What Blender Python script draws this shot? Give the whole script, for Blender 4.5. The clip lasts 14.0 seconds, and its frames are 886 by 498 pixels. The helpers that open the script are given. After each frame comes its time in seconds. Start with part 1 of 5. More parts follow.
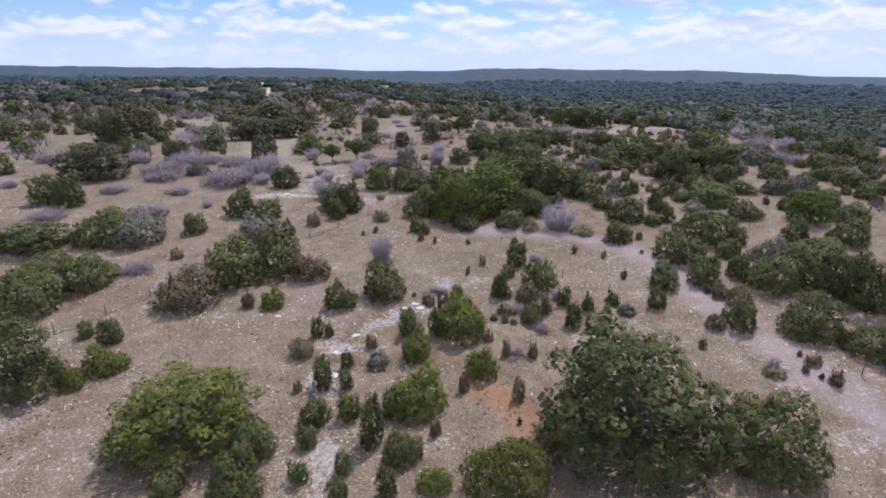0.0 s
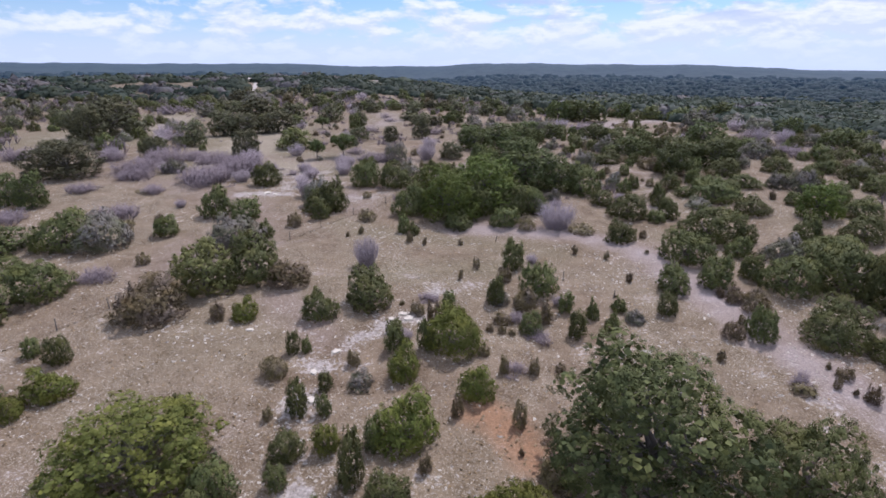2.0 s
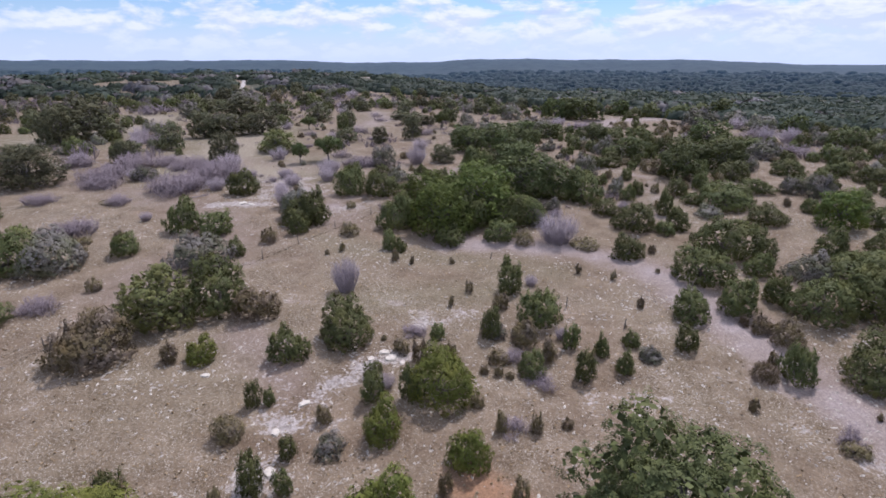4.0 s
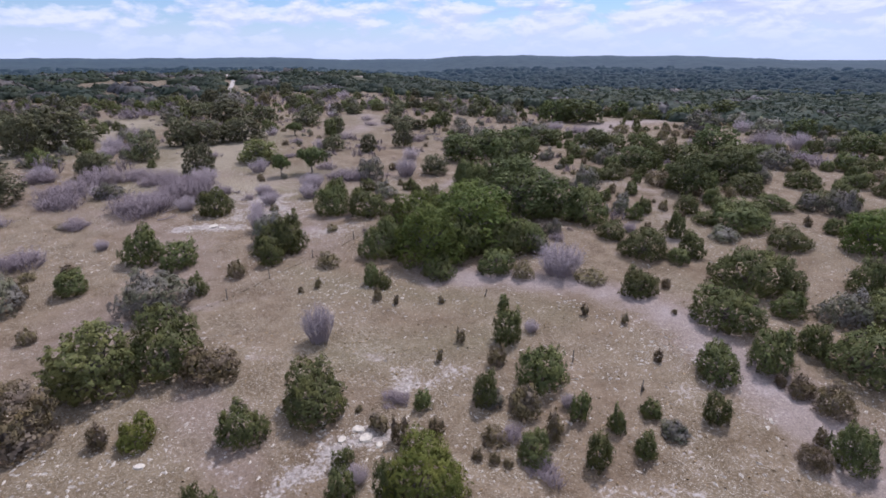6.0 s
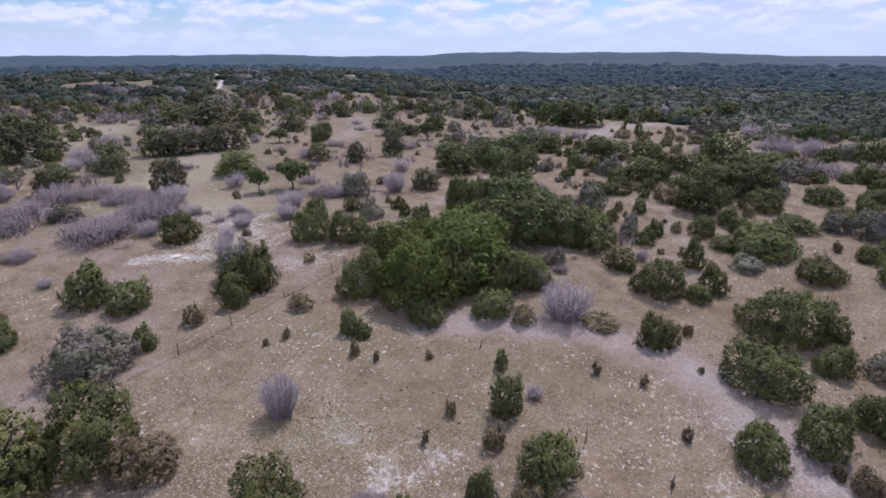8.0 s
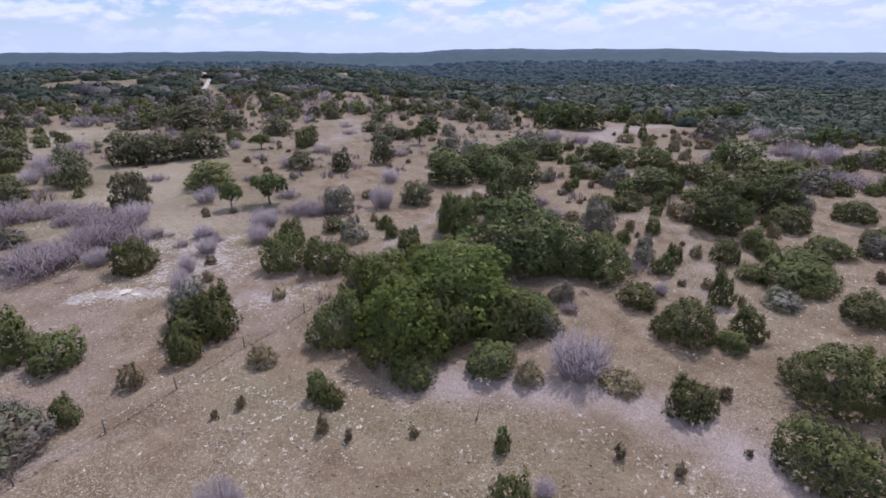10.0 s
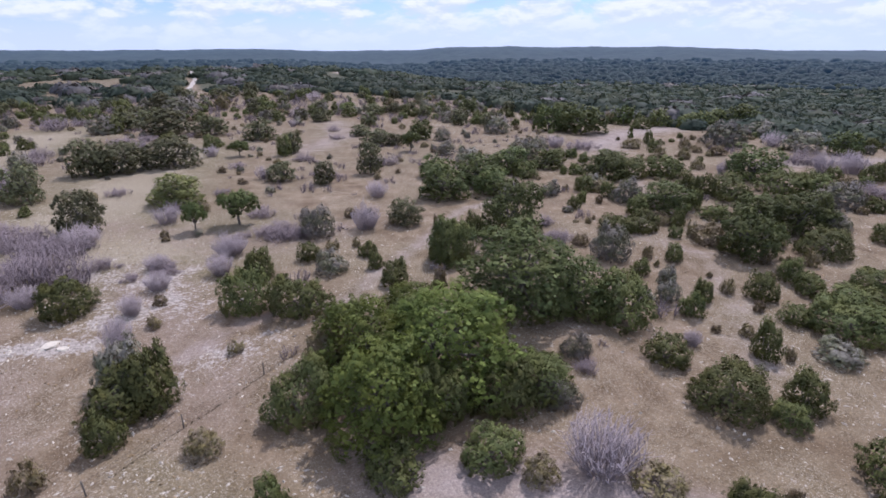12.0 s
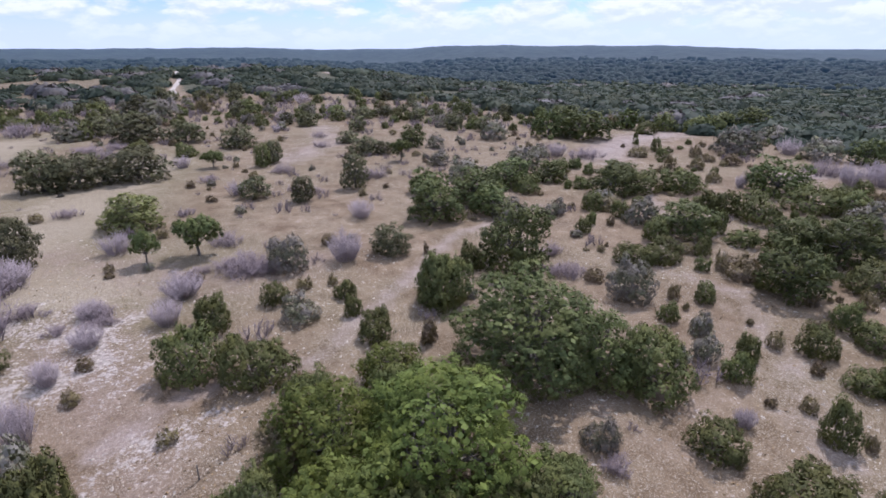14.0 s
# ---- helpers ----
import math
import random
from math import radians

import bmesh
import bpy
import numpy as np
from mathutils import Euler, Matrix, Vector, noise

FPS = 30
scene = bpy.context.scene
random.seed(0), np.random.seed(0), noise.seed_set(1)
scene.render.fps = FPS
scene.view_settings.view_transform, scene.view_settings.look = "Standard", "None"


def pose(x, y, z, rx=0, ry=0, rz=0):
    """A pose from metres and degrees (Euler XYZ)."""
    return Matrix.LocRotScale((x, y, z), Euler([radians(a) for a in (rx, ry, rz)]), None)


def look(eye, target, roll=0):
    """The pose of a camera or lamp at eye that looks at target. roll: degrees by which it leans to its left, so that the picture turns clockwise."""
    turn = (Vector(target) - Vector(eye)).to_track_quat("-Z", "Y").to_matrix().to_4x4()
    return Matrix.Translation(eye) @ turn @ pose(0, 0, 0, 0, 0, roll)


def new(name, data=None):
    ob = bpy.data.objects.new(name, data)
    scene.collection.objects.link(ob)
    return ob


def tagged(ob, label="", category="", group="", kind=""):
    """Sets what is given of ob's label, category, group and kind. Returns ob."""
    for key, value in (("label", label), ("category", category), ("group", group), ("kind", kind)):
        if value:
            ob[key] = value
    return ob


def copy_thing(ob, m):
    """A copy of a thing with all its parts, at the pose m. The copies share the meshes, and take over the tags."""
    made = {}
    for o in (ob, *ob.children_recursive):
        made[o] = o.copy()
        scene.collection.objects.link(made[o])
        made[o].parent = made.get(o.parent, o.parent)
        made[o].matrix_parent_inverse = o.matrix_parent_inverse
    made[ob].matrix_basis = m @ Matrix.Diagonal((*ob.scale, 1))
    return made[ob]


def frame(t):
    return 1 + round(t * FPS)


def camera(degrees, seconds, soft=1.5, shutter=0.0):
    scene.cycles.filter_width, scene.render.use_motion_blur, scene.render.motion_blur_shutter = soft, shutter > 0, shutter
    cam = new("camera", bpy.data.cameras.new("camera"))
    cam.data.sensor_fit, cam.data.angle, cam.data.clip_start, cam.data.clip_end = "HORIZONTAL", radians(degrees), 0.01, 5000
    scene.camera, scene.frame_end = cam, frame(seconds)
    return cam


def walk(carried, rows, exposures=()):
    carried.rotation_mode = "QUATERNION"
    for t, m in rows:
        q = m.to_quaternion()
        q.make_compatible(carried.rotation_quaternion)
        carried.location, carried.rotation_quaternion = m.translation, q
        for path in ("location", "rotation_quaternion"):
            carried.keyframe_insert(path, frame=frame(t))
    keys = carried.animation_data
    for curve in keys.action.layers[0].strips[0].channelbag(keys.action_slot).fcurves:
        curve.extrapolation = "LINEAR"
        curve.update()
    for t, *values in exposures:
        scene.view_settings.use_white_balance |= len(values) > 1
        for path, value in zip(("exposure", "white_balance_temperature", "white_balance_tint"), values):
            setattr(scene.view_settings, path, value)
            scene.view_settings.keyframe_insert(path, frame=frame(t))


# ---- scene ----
cam = camera(79.2, 14.0, 1.7)
PATH = [
    (0.0, (0.316, -3.816, 27.966), (-1.069, 43.641, 12.283), 0.618),
    (0.5, (0.257, -2.744, 27.725), (-0.908, 44.690, 11.957), 0.561),
    (1.0, (0.251, -1.466, 27.432), (-0.722, 45.943, 11.574), 0.502),
    (1.5, (0.292, -0.010, 27.168), (-0.512, 47.371, 11.218), 0.441),
    (2.0, (0.372, 1.598, 26.984), (-0.284, 48.950, 10.944), 0.380),
    (2.5, (0.487, 3.334, 26.910), (-0.038, 50.659, 10.782), 0.319),
    (3.0, (0.629, 5.178, 26.956), (0.222, 52.475, 10.745), 0.260),
    (5.5, (1.586, 15.505, 28.607), (1.650, 62.674, 12.022), 0.008),
    (6.0, (1.800, 17.727, 29.068), (1.947, 64.871, 12.412), -0.030),
    (6.5, (2.014, 19.991, 29.519), (2.245, 67.109, 12.791), -0.063),
    (7.0, (2.226, 22.296, 29.939), (2.541, 69.388, 13.141), -0.090),
    (7.5, (2.434, 24.644, 30.317), (2.836, 71.710, 13.447), -0.113),
    (8.0, (2.638, 27.037, 30.644), (3.128, 74.076, 13.702), -0.131),
    (10.5, (3.581, 39.797, 31.593), (4.556, 86.713, 14.331), -0.151),
    (11.0, (3.759, 42.526, 31.717), (4.839, 89.421, 14.406), -0.144),
    (11.5, (3.937, 45.313, 31.849), (5.126, 92.190, 14.496), -0.136),
    (12.0, (4.118, 48.154, 31.997), (5.417, 95.015, 14.610), -0.126),
    (12.5, (4.305, 51.039, 32.163), (5.715, 97.886, 14.747), -0.115),
    (13.0, (4.500, 53.955, 32.339), (6.024, 100.790, 14.896), -0.105),
    (13.5, (4.709, 56.884, 32.500), (6.346, 103.705, 15.032), -0.096),
    (14.0, (4.935, 59.802, 32.605), (6.686, 106.607, 15.106), -0.091),
]
EXPOSURE = 0.04
KELVIN = 5900
TINT = 23
walk(cam, [(t, look(eye, target, roll)) for t, eye, target, roll in PATH], [(t, EXPOSURE + e, KELVIN, TINT) for t, e in ((0.0, -0.02), (3.0, 0.0), (6.5, -0.15), (8.0, -0.16), (11.0, -0.06), (14.0, 0.13))])

# ---- daylight ----
SUN_AZIMUTH, SUN_ELEVATION = 28.0, 57.0


def build_world():
    world = bpy.data.worlds.new("sky")
    scene.world = world
    world.use_nodes = True
    nt = world.node_tree
    N, L = nt.nodes, nt.links
    bg = N["Background"]
    bg.inputs[1].default_value = 0.105
    sky = N.new("ShaderNodeTexSky")
    sky.sky_type, sky.sun_disc = "NISHITA", False
    sky.sun_elevation, sky.sun_rotation = radians(SUN_ELEVATION), radians(SUN_AZIMUTH)
    sky.air_density, sky.dust_density, sky.ozone_density = 1.0, 0.35, 3.5
    # cumulus banks low over the land: bright heads, soft bluish bases
    co = N.new("ShaderNodeTexCoord")
    sp = N.new("ShaderNodeSeparateXYZ")
    L.new(co.outputs["Generated"], sp.inputs[0])

    def puffs(lift, scale, shift):
        mp = N.new("ShaderNodeMapping")
        mp.inputs["Scale"].default_value = scale
        mp.inputs["Location"].default_value = (shift, 1.2, lift)
        L.new(co.outputs["Generated"], mp.inputs[0])
        n = noise_node(nt, mp.outputs[0], 1.25, 9, 0.56)
        n.inputs["Distortion"].default_value = 0.2
        return n.outputs["Fac"]

    heads = puffs(0.1, (9.5, 9.5, 25.0), 0.35)
    over = puffs(0.34, (9.5, 9.5, 25.0), 0.35)
    # from z 0.3 up, out of view, cloud is added overhead as fill light
    bank = ramp_node(nt, sp.outputs["Z"], [(0.0, 0.02), (0.03, 0.1), (0.065, 0.13), (0.095, 0.04), (0.14, 0.0), (0.3, 0.14), (0.8, 0.22)])
    more = math_node(nt, "ADD", bank, math_node(nt, "MULTIPLY", sp.outputs["X"], 0.1))
    cover = ramp_node(nt, math_node(nt, "ADD", heads, more), [(0.5, 0.0), (0.565, 0.6), (0.65, 0.95)])
    cover = math_node(nt, "MULTIPLY", cover, ramp_node(nt, sp.outputs["Z"], [(0.16, 1.0), (0.42, 0.95)]))
    white = N.new("ShaderNodeMixRGB")
    white.inputs[1].default_value = (6.4, 7.25, 9.0, 1)
    white.inputs[2].default_value = (8.9, 9.3, 10.1, 1)
    L.new(ramp_node(nt, math_node(nt, "SUBTRACT", math_node(nt, "ADD", heads, 0.5), over), [(0.44, 0.0), (0.58, 1.0)]), white.inputs[0])
    mix = N.new("ShaderNodeMixRGB")
    L.new(cover, mix.inputs[0])
    L.new(mix_node(nt, 1.0, sky.outputs[0], (0.84, 0.98, 1.12), "MULTIPLY"), mix.inputs[1])
    L.new(white.outputs[0], mix.inputs[2])
    # grey-blue flat clouds higher up, over the sunny side
    flat = math_node(nt, "ADD", puffs(2.6, (5.0, 5.0, 34.0), 3.3), math_node(nt, "MULTIPLY", sp.outputs["X"], 0.16))
    high = ramp_node(nt, sp.outputs["Z"], [(0.06, 0.0), (0.085, 1.0)])
    grey = mix_node(nt, math_node(nt, "MULTIPLY", ramp_node(nt, flat, [(0.58, 0.0), (0.68, 0.8)]), high), mix.outputs[0], (4.9, 5.9, 8.0))
    # pale haze low over the horizon
    haze = N.new("ShaderNodeMixRGB")
    haze.inputs[2].default_value = (6.1, 7.3, 9.3, 1)
    L.new(ramp_node(nt, sp.outputs["Z"], [(0.0, 0.95), (0.03, 0.7), (0.06, 0.22), (0.1, 0.0)]), haze.inputs[0])
    L.new(grey, haze.inputs[1])
    L.new(haze.outputs[0], bg.inputs[0])


def math_node(nt, op, a, b):
    n = nt.nodes.new("ShaderNodeMath")
    n.operation = op
    for i, v in enumerate((a, b)):
        if isinstance(v, (int, float)):
            n.inputs[i].default_value = v
        else:
            nt.links.new(v, n.inputs[i])
    return n.outputs[0]


def noise_node(nt, vec, scale, detail=4, rough=0.5):
    n = nt.nodes.new("ShaderNodeTexNoise")
    n.inputs["Scale"].default_value = scale
    n.inputs["Detail"].default_value = detail
    n.inputs["Roughness"].default_value = rough
    if vec is not None:
        nt.links.new(vec, n.inputs["Vector"])
    return n


def ramp_node(nt, fac, stops):
    """stops: (place, value) or (place, colour)."""
    n = nt.nodes.new("ShaderNodeValToRGB")
    els = n.color_ramp.elements
    for i, (p, c) in enumerate(stops):
        e = els[i] if i < 2 else els.new(p)
        e.position = p
        e.color = (c, c, c, 1) if isinstance(c, (int, float)) else (*c, 1)
    nt.links.new(fac, n.inputs[0])
    return n.outputs[0]


def mix_node(nt, fac, a, b, kind="MIX"):
    n = nt.nodes.new("ShaderNodeMixRGB")
    n.blend_type = kind
    for i, v in enumerate((fac, a, b)):
        if isinstance(v, (int, float)):
            n.inputs[i].default_value = v if i == 0 else (v, v, v, 1)
        elif isinstance(v, tuple):
            n.inputs[i].default_value = (*v, 1)
        else:
            nt.links.new(v, n.inputs[i])
    return n.outputs[0]


build_world()
sun = new("sun", bpy.data.lights.new("sun", "SUN"))
sun.data.energy, sun.data.angle, sun.data.color = 3.7, radians(0.9), (1.0, 0.955, 0.89)
_a, _e = radians(SUN_AZIMUTH), radians(SUN_ELEVATION)
sun.matrix_world = look((0, 0, 0), (-math.sin(_a) * math.cos(_e), -math.cos(_a) * math.cos(_e), -math.sin(_e)))


# ---- materials ----
def base_material(name):
    m = bpy.data.materials.new(name)
    m.use_nodes = True
    return m, m.node_tree, m.node_tree.nodes["Principled BSDF"]


def foliage(name, dark, light, grey=(0.16, 0.15, 0.13), dead=0.0, through_light=0.12, grain=12.0):
    """Leaves: light and dark tufts, a tone of its own for each plant, a little light coming through."""
    m, nt, p = base_material(name)
    N, L = nt.nodes, nt.links
    geo = N.new("ShaderNodeNewGeometry")
    info = N.new("ShaderNodeObjectInfo")
    co = N.new("ShaderNodeTexCoord")
    tuft = noise_node(nt, co.outputs["Object"], grain, 2, 0.5)
    patch = noise_node(nt, co.outputs["Object"], grain * 0.27, 2, 0.5)
    mixed = math_node(nt, "ADD", math_node(nt, "MULTIPLY", geo.outputs["Random Per Island"], 0.25), math_node(nt, "MULTIPLY", tuft.outputs["Fac"], 0.9))
    col = mix_node(nt, ramp_node(nt, mixed, [(0.32, 0.0), (0.82, 1.0)]), dark, light)
    olive = (light[0] * 1.14, light[1] * 1.03, light[2] * 0.85)
    col = mix_node(nt, ramp_node(nt, patch.outputs["Fac"], [(0.45, 0.0), (0.65, 0.6)]), col, olive)
    if dead > 0:
        pick = noise_node(nt, co.outputs["Object"], 2.6, 2, 0.5)
        col = mix_node(nt, ramp_node(nt, pick.outputs["Fac"], [(0.5 - 0.2 * dead, 0.0), (0.64 - 0.2 * dead, 0.85)]), col, grey)
    tone = N.new("ShaderNodeHueSaturation")
    L.new(col, tone.inputs["Color"])
    L.new(math_node(nt, "ADD", math_node(nt, "MULTIPLY", info.outputs["Random"], 0.03), 0.482), tone.inputs["Hue"])
    L.new(math_node(nt, "ADD", math_node(nt, "MULTIPLY", info.outputs["Random"], 0.5), 0.75), tone.inputs["Value"])
    L.new(tone.outputs[0], p.inputs["Base Color"])
    p.inputs["Roughness"].default_value = 0.62
    p.inputs["Specular IOR Level"].default_value = 0.1
    tr = N.new("ShaderNodeBsdfTranslucent")
    L.new(tone.outputs[0], tr.inputs[0])
    mx = N.new("ShaderNodeMixShader")
    mx.inputs[0].default_value = through_light
    L.new(p.outputs[0], mx.inputs[1])
    L.new(tr.outputs[0], mx.inputs[2])
    L.new(mx.outputs[0], N["Material Output"].inputs[0])
    return m


def bark(name, a, b):
    m, nt, p = base_material(name)
    co = nt.nodes.new("ShaderNodeTexCoord")
    mp = nt.nodes.new("ShaderNodeMapping")
    mp.inputs["Scale"].default_value = (9, 9, 2)
    nt.links.new(co.outputs["Object"], mp.inputs[0])
    n = noise_node(nt, mp.outputs[0], 4.0, 6, 0.65)
    nt.links.new(mix_node(nt, n.outputs["Fac"], a, b), p.inputs["Base Color"])
    p.inputs["Roughness"].default_value = 0.9
    bump = nt.nodes.new("ShaderNodeBump")
    bump.inputs["Strength"].default_value = 0.5
    nt.links.new(n.outputs["Fac"], bump.inputs["Height"])
    nt.links.new(bump.outputs[0], p.inputs["Normal"])
    return m


def stone_material():
    m, nt, p = base_material("limestone")
    geo = nt.nodes.new("ShaderNodeNewGeometry")
    co = nt.nodes.new("ShaderNodeTexCoord")
    n = noise_node(nt, co.outputs["Object"], 6.0, 5, 0.6)
    col = ramp_node(nt, geo.outputs["Random Per Island"], [(0.0, (0.34, 0.295, 0.24)), (0.5, (0.46, 0.41, 0.335)), (1.0, (0.57, 0.515, 0.425))])
    col = mix_node(nt, ramp_node(nt, n.outputs["Fac"], [(0.45, 0.0), (0.7, 0.5)]), col, (0.2, 0.18, 0.17))
    nt.links.new(col, p.inputs["Base Color"])
    p.inputs["Roughness"].default_value = 0.9
    return m


def ground_material():
    """Stony soil, dry grass and bare limestone; the sheet's own masks say where each one lies."""
    m, nt, p = base_material("stony_ground")
    N, L = nt.nodes, nt.links
    co = N.new("ShaderNodeTexCoord").outputs["Object"]

    def mask(name):
        n = N.new("ShaderNodeAttribute")
        n.attribute_name = name
        return n.outputs["Fac"]

    wide = noise_node(nt, co, 0.055, 5, 0.6).outputs["Fac"]
    mid = noise_node(nt, co, 0.35, 6, 0.62).outputs["Fac"]
    fine = noise_node(nt, co, 2.6, 6, 0.7).outputs["Fac"]
    grit = noise_node(nt, co, 5.5, 6, 0.8).outputs["Fac"]
    soil = mix_node(nt, ramp_node(nt, mid, [(0.36, 0.0), (0.64, 1.0)]), (0.129, 0.09, 0.056), (0.226, 0.17, 0.114))
    grass = mix_node(nt, ramp_node(nt, fine, [(0.35, 0.0), (0.65, 1.0)]), (0.114, 0.094, 0.052), (0.205, 0.171, 0.105))
    g = math_node(nt, "ADD", math_node(nt, "MULTIPLY", mask("grass"), 0.55), math_node(nt, "MULTIPLY", wide, 0.75))
    col = mix_node(nt, ramp_node(nt, g, [(0.3, 0.0), (0.7, 0.9)]), soil, grass)
    # fields of pale straw
    col = mix_node(nt, ramp_node(nt, math_node(nt, "ADD", mask("grass"), math_node(nt, "MULTIPLY", math_node(nt, "SUBTRACT", mid, 0.5), 0.8)), [(0.5, 0.0), (0.8, 0.75)]), col, mix_node(nt, fine, (0.2, 0.165, 0.115), (0.36, 0.305, 0.225)))
    # smooth bare soil, pinkish
    b = math_node(nt, "ADD", mask("bare"), math_node(nt, "MULTIPLY", math_node(nt, "SUBTRACT", math_node(nt, "ADD", math_node(nt, "MULTIPLY", mid, 0.6), math_node(nt, "MULTIPLY", wide, 0.6)), 0.6), 1.6))
    smooth = ramp_node(nt, b, [(0.3, 0.0), (0.75, 1.0)])
    col = mix_node(nt, math_node(nt, "MULTIPLY", smooth, 0.85), col, mix_node(nt, fine, (0.155, 0.112, 0.085), (0.27, 0.208, 0.166)))
    # pale chips and gravel
    warp = noise_node(nt, co, 2.2, 3, 0.6)
    bent_co = N.new("ShaderNodeVectorMath")
    bent_co.operation = "MULTIPLY_ADD"
    L.new(warp.outputs["Color"], bent_co.inputs[0])
    bent_co.inputs[1].default_value = (0.55, 0.55, 0.0)
    L.new(co, bent_co.inputs[2])
    chips = N.new("ShaderNodeTexVoronoi")
    chips.distance = "MANHATTAN"
    chips.inputs["Scale"].default_value = 9.5
    L.new(bent_co.outputs[0], chips.inputs["Vector"])
    some = N.new("ShaderNodeSeparateColor")
    L.new(chips.outputs["Color"], some.inputs[0])
    small = math_node(nt, "SUBTRACT", math_node(nt, "MULTIPLY", some.outputs[1], 0.46), chips.outputs["Distance"])
    chip = ramp_node(nt, math_node(nt, "ADD", small, 0.5), [(0.47, 0.0), (0.55, 1.0)])
    often = ramp_node(nt, noise_node(nt, co, 0.17, 4, 0.6).outputs["Fac"], [(0.32, 0.25), (0.54, 1.0)])
    chip = math_node(nt, "MULTIPLY", math_node(nt, "MULTIPLY", chip, often), math_node(nt, "MULTIPLY", ramp_node(nt, some.outputs[0], [(0.15, 0.0), (0.25, 0.9)]), math_node(nt, "SUBTRACT", 1.0, math_node(nt, "MULTIPLY", smooth, 0.75))))
    col = mix_node(nt, chip, col, mix_node(nt, some.outputs[2], (0.29, 0.25, 0.197), (0.55, 0.495, 0.405)))
    # finer gravel between them
    gravel = N.new("ShaderNodeTexVoronoi")
    gravel.inputs["Scale"].default_value = 12.0
    L.new(bent_co.outputs[0], gravel.inputs["Vector"])
    bits = N.new("ShaderNodeSeparateColor")
    L.new(gravel.outputs["Color"], bits.inputs[0])
    strewn = ramp_node(nt, noise_node(nt, co, 0.11, 5, 0.65).outputs["Fac"], [(0.36, 0.12), (0.58, 0.9)])
    grain_on = math_node(nt, "MULTIPLY", ramp_node(nt, bits.outputs[0], [(0.5, 0.0), (0.62, 1.0)]), strewn)
    col = mix_node(nt, math_node(nt, "MULTIPLY", grain_on, ramp_node(nt, gravel.outputs["Distance"], [(0.3, 0.9), (0.55, 0.0)])), col, (0.46, 0.41, 0.335))
    # bare limestone
    r = math_node(nt, "ADD", mask("rock"), math_node(nt, "MULTIPLY", math_node(nt, "SUBTRACT", math_node(nt, "MULTIPLY", math_node(nt, "ADD", mid, fine), 0.5), 0.51), 4.6))
    rock = mix_node(nt, ramp_node(nt, fine, [(0.35, 0.0), (0.62, 1.0)]), (0.2, 0.17, 0.15), (0.43, 0.385, 0.345))
    col = mix_node(nt, ramp_node(nt, r, [(0.4, 0.0), (0.68, 0.95)]), col, rock)
    # worn trail
    w = math_node(nt, "ADD", mask("trail"), math_node(nt, "MULTIPLY", math_node(nt, "SUBTRACT", mid, 0.5), 0.9))
    col = mix_node(nt, ramp_node(nt, w, [(0.3, 0.0), (0.85, 0.8)]), col, mix_node(nt, fine, (0.26, 0.213, 0.196), (0.4, 0.345, 0.325)))
    # red earth
    e = math_node(nt, "ADD", mask("earth"), math_node(nt, "MULTIPLY", math_node(nt, "SUBTRACT", mid, 0.5), 0.8))
    col = mix_node(nt, ramp_node(nt, e, [(0.4, 0.0), (0.8, 0.75)]), col, (0.30, 0.165, 0.09))
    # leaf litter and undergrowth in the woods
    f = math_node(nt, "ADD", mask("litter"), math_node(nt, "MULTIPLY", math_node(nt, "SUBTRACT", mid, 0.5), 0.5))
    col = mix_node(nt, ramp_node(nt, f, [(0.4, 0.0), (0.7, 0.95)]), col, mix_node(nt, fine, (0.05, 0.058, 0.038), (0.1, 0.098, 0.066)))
    grain = mix_node(nt, 1.0, col, ramp_node(nt, grit, [(0.28, 0.5), (0.72, 1.42)]), "MULTIPLY")
    L.new(grain, p.inputs["Base Color"])
    p.inputs["Roughness"].default_value = 0.95
    p.inputs["Specular IOR Level"].default_value = 0.15
    bump = N.new("ShaderNodeBump")
    bump.inputs["Strength"].default_value = 0.6
    bump.inputs["Distance"].default_value = 0.12
    L.new(math_node(nt, "ADD", fine, chip), bump.inputs["Height"])
    L.new(bump.outputs[0], p.inputs["Normal"])
    return m


def distance_material():
    """Wooded country seen through a long way of air, which glows faintly blue."""
    m, nt, p = base_material("hazy_hills")
    N, L = nt.nodes, nt.links
    co = N.new("ShaderNodeTexCoord").outputs["Object"]
    n = noise_node(nt, co, 0.03, 8, 0.75).outputs["Fac"]
    clump = ramp_node(nt, n, [(0.38, 0.0), (0.62, 1.0)])
    wide = ramp_node(nt, noise_node(nt, co, 0.006, 6, 0.6).outputs["Fac"], [(0.36, 0.0), (0.66, 1.0)])
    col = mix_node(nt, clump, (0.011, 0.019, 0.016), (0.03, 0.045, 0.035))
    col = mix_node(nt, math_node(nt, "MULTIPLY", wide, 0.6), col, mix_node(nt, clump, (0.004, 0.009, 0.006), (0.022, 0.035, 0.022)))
    L.new(col, p.inputs["Base Color"])
    p.inputs["Roughness"].default_value = 1.0
    # haze is put in as blue emission, stronger with distance
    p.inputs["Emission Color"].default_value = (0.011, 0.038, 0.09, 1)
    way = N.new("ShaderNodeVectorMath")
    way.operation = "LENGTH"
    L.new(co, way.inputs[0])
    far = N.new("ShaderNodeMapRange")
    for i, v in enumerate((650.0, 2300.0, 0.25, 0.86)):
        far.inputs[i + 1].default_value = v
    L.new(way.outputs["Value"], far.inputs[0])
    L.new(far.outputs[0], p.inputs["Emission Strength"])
    return m


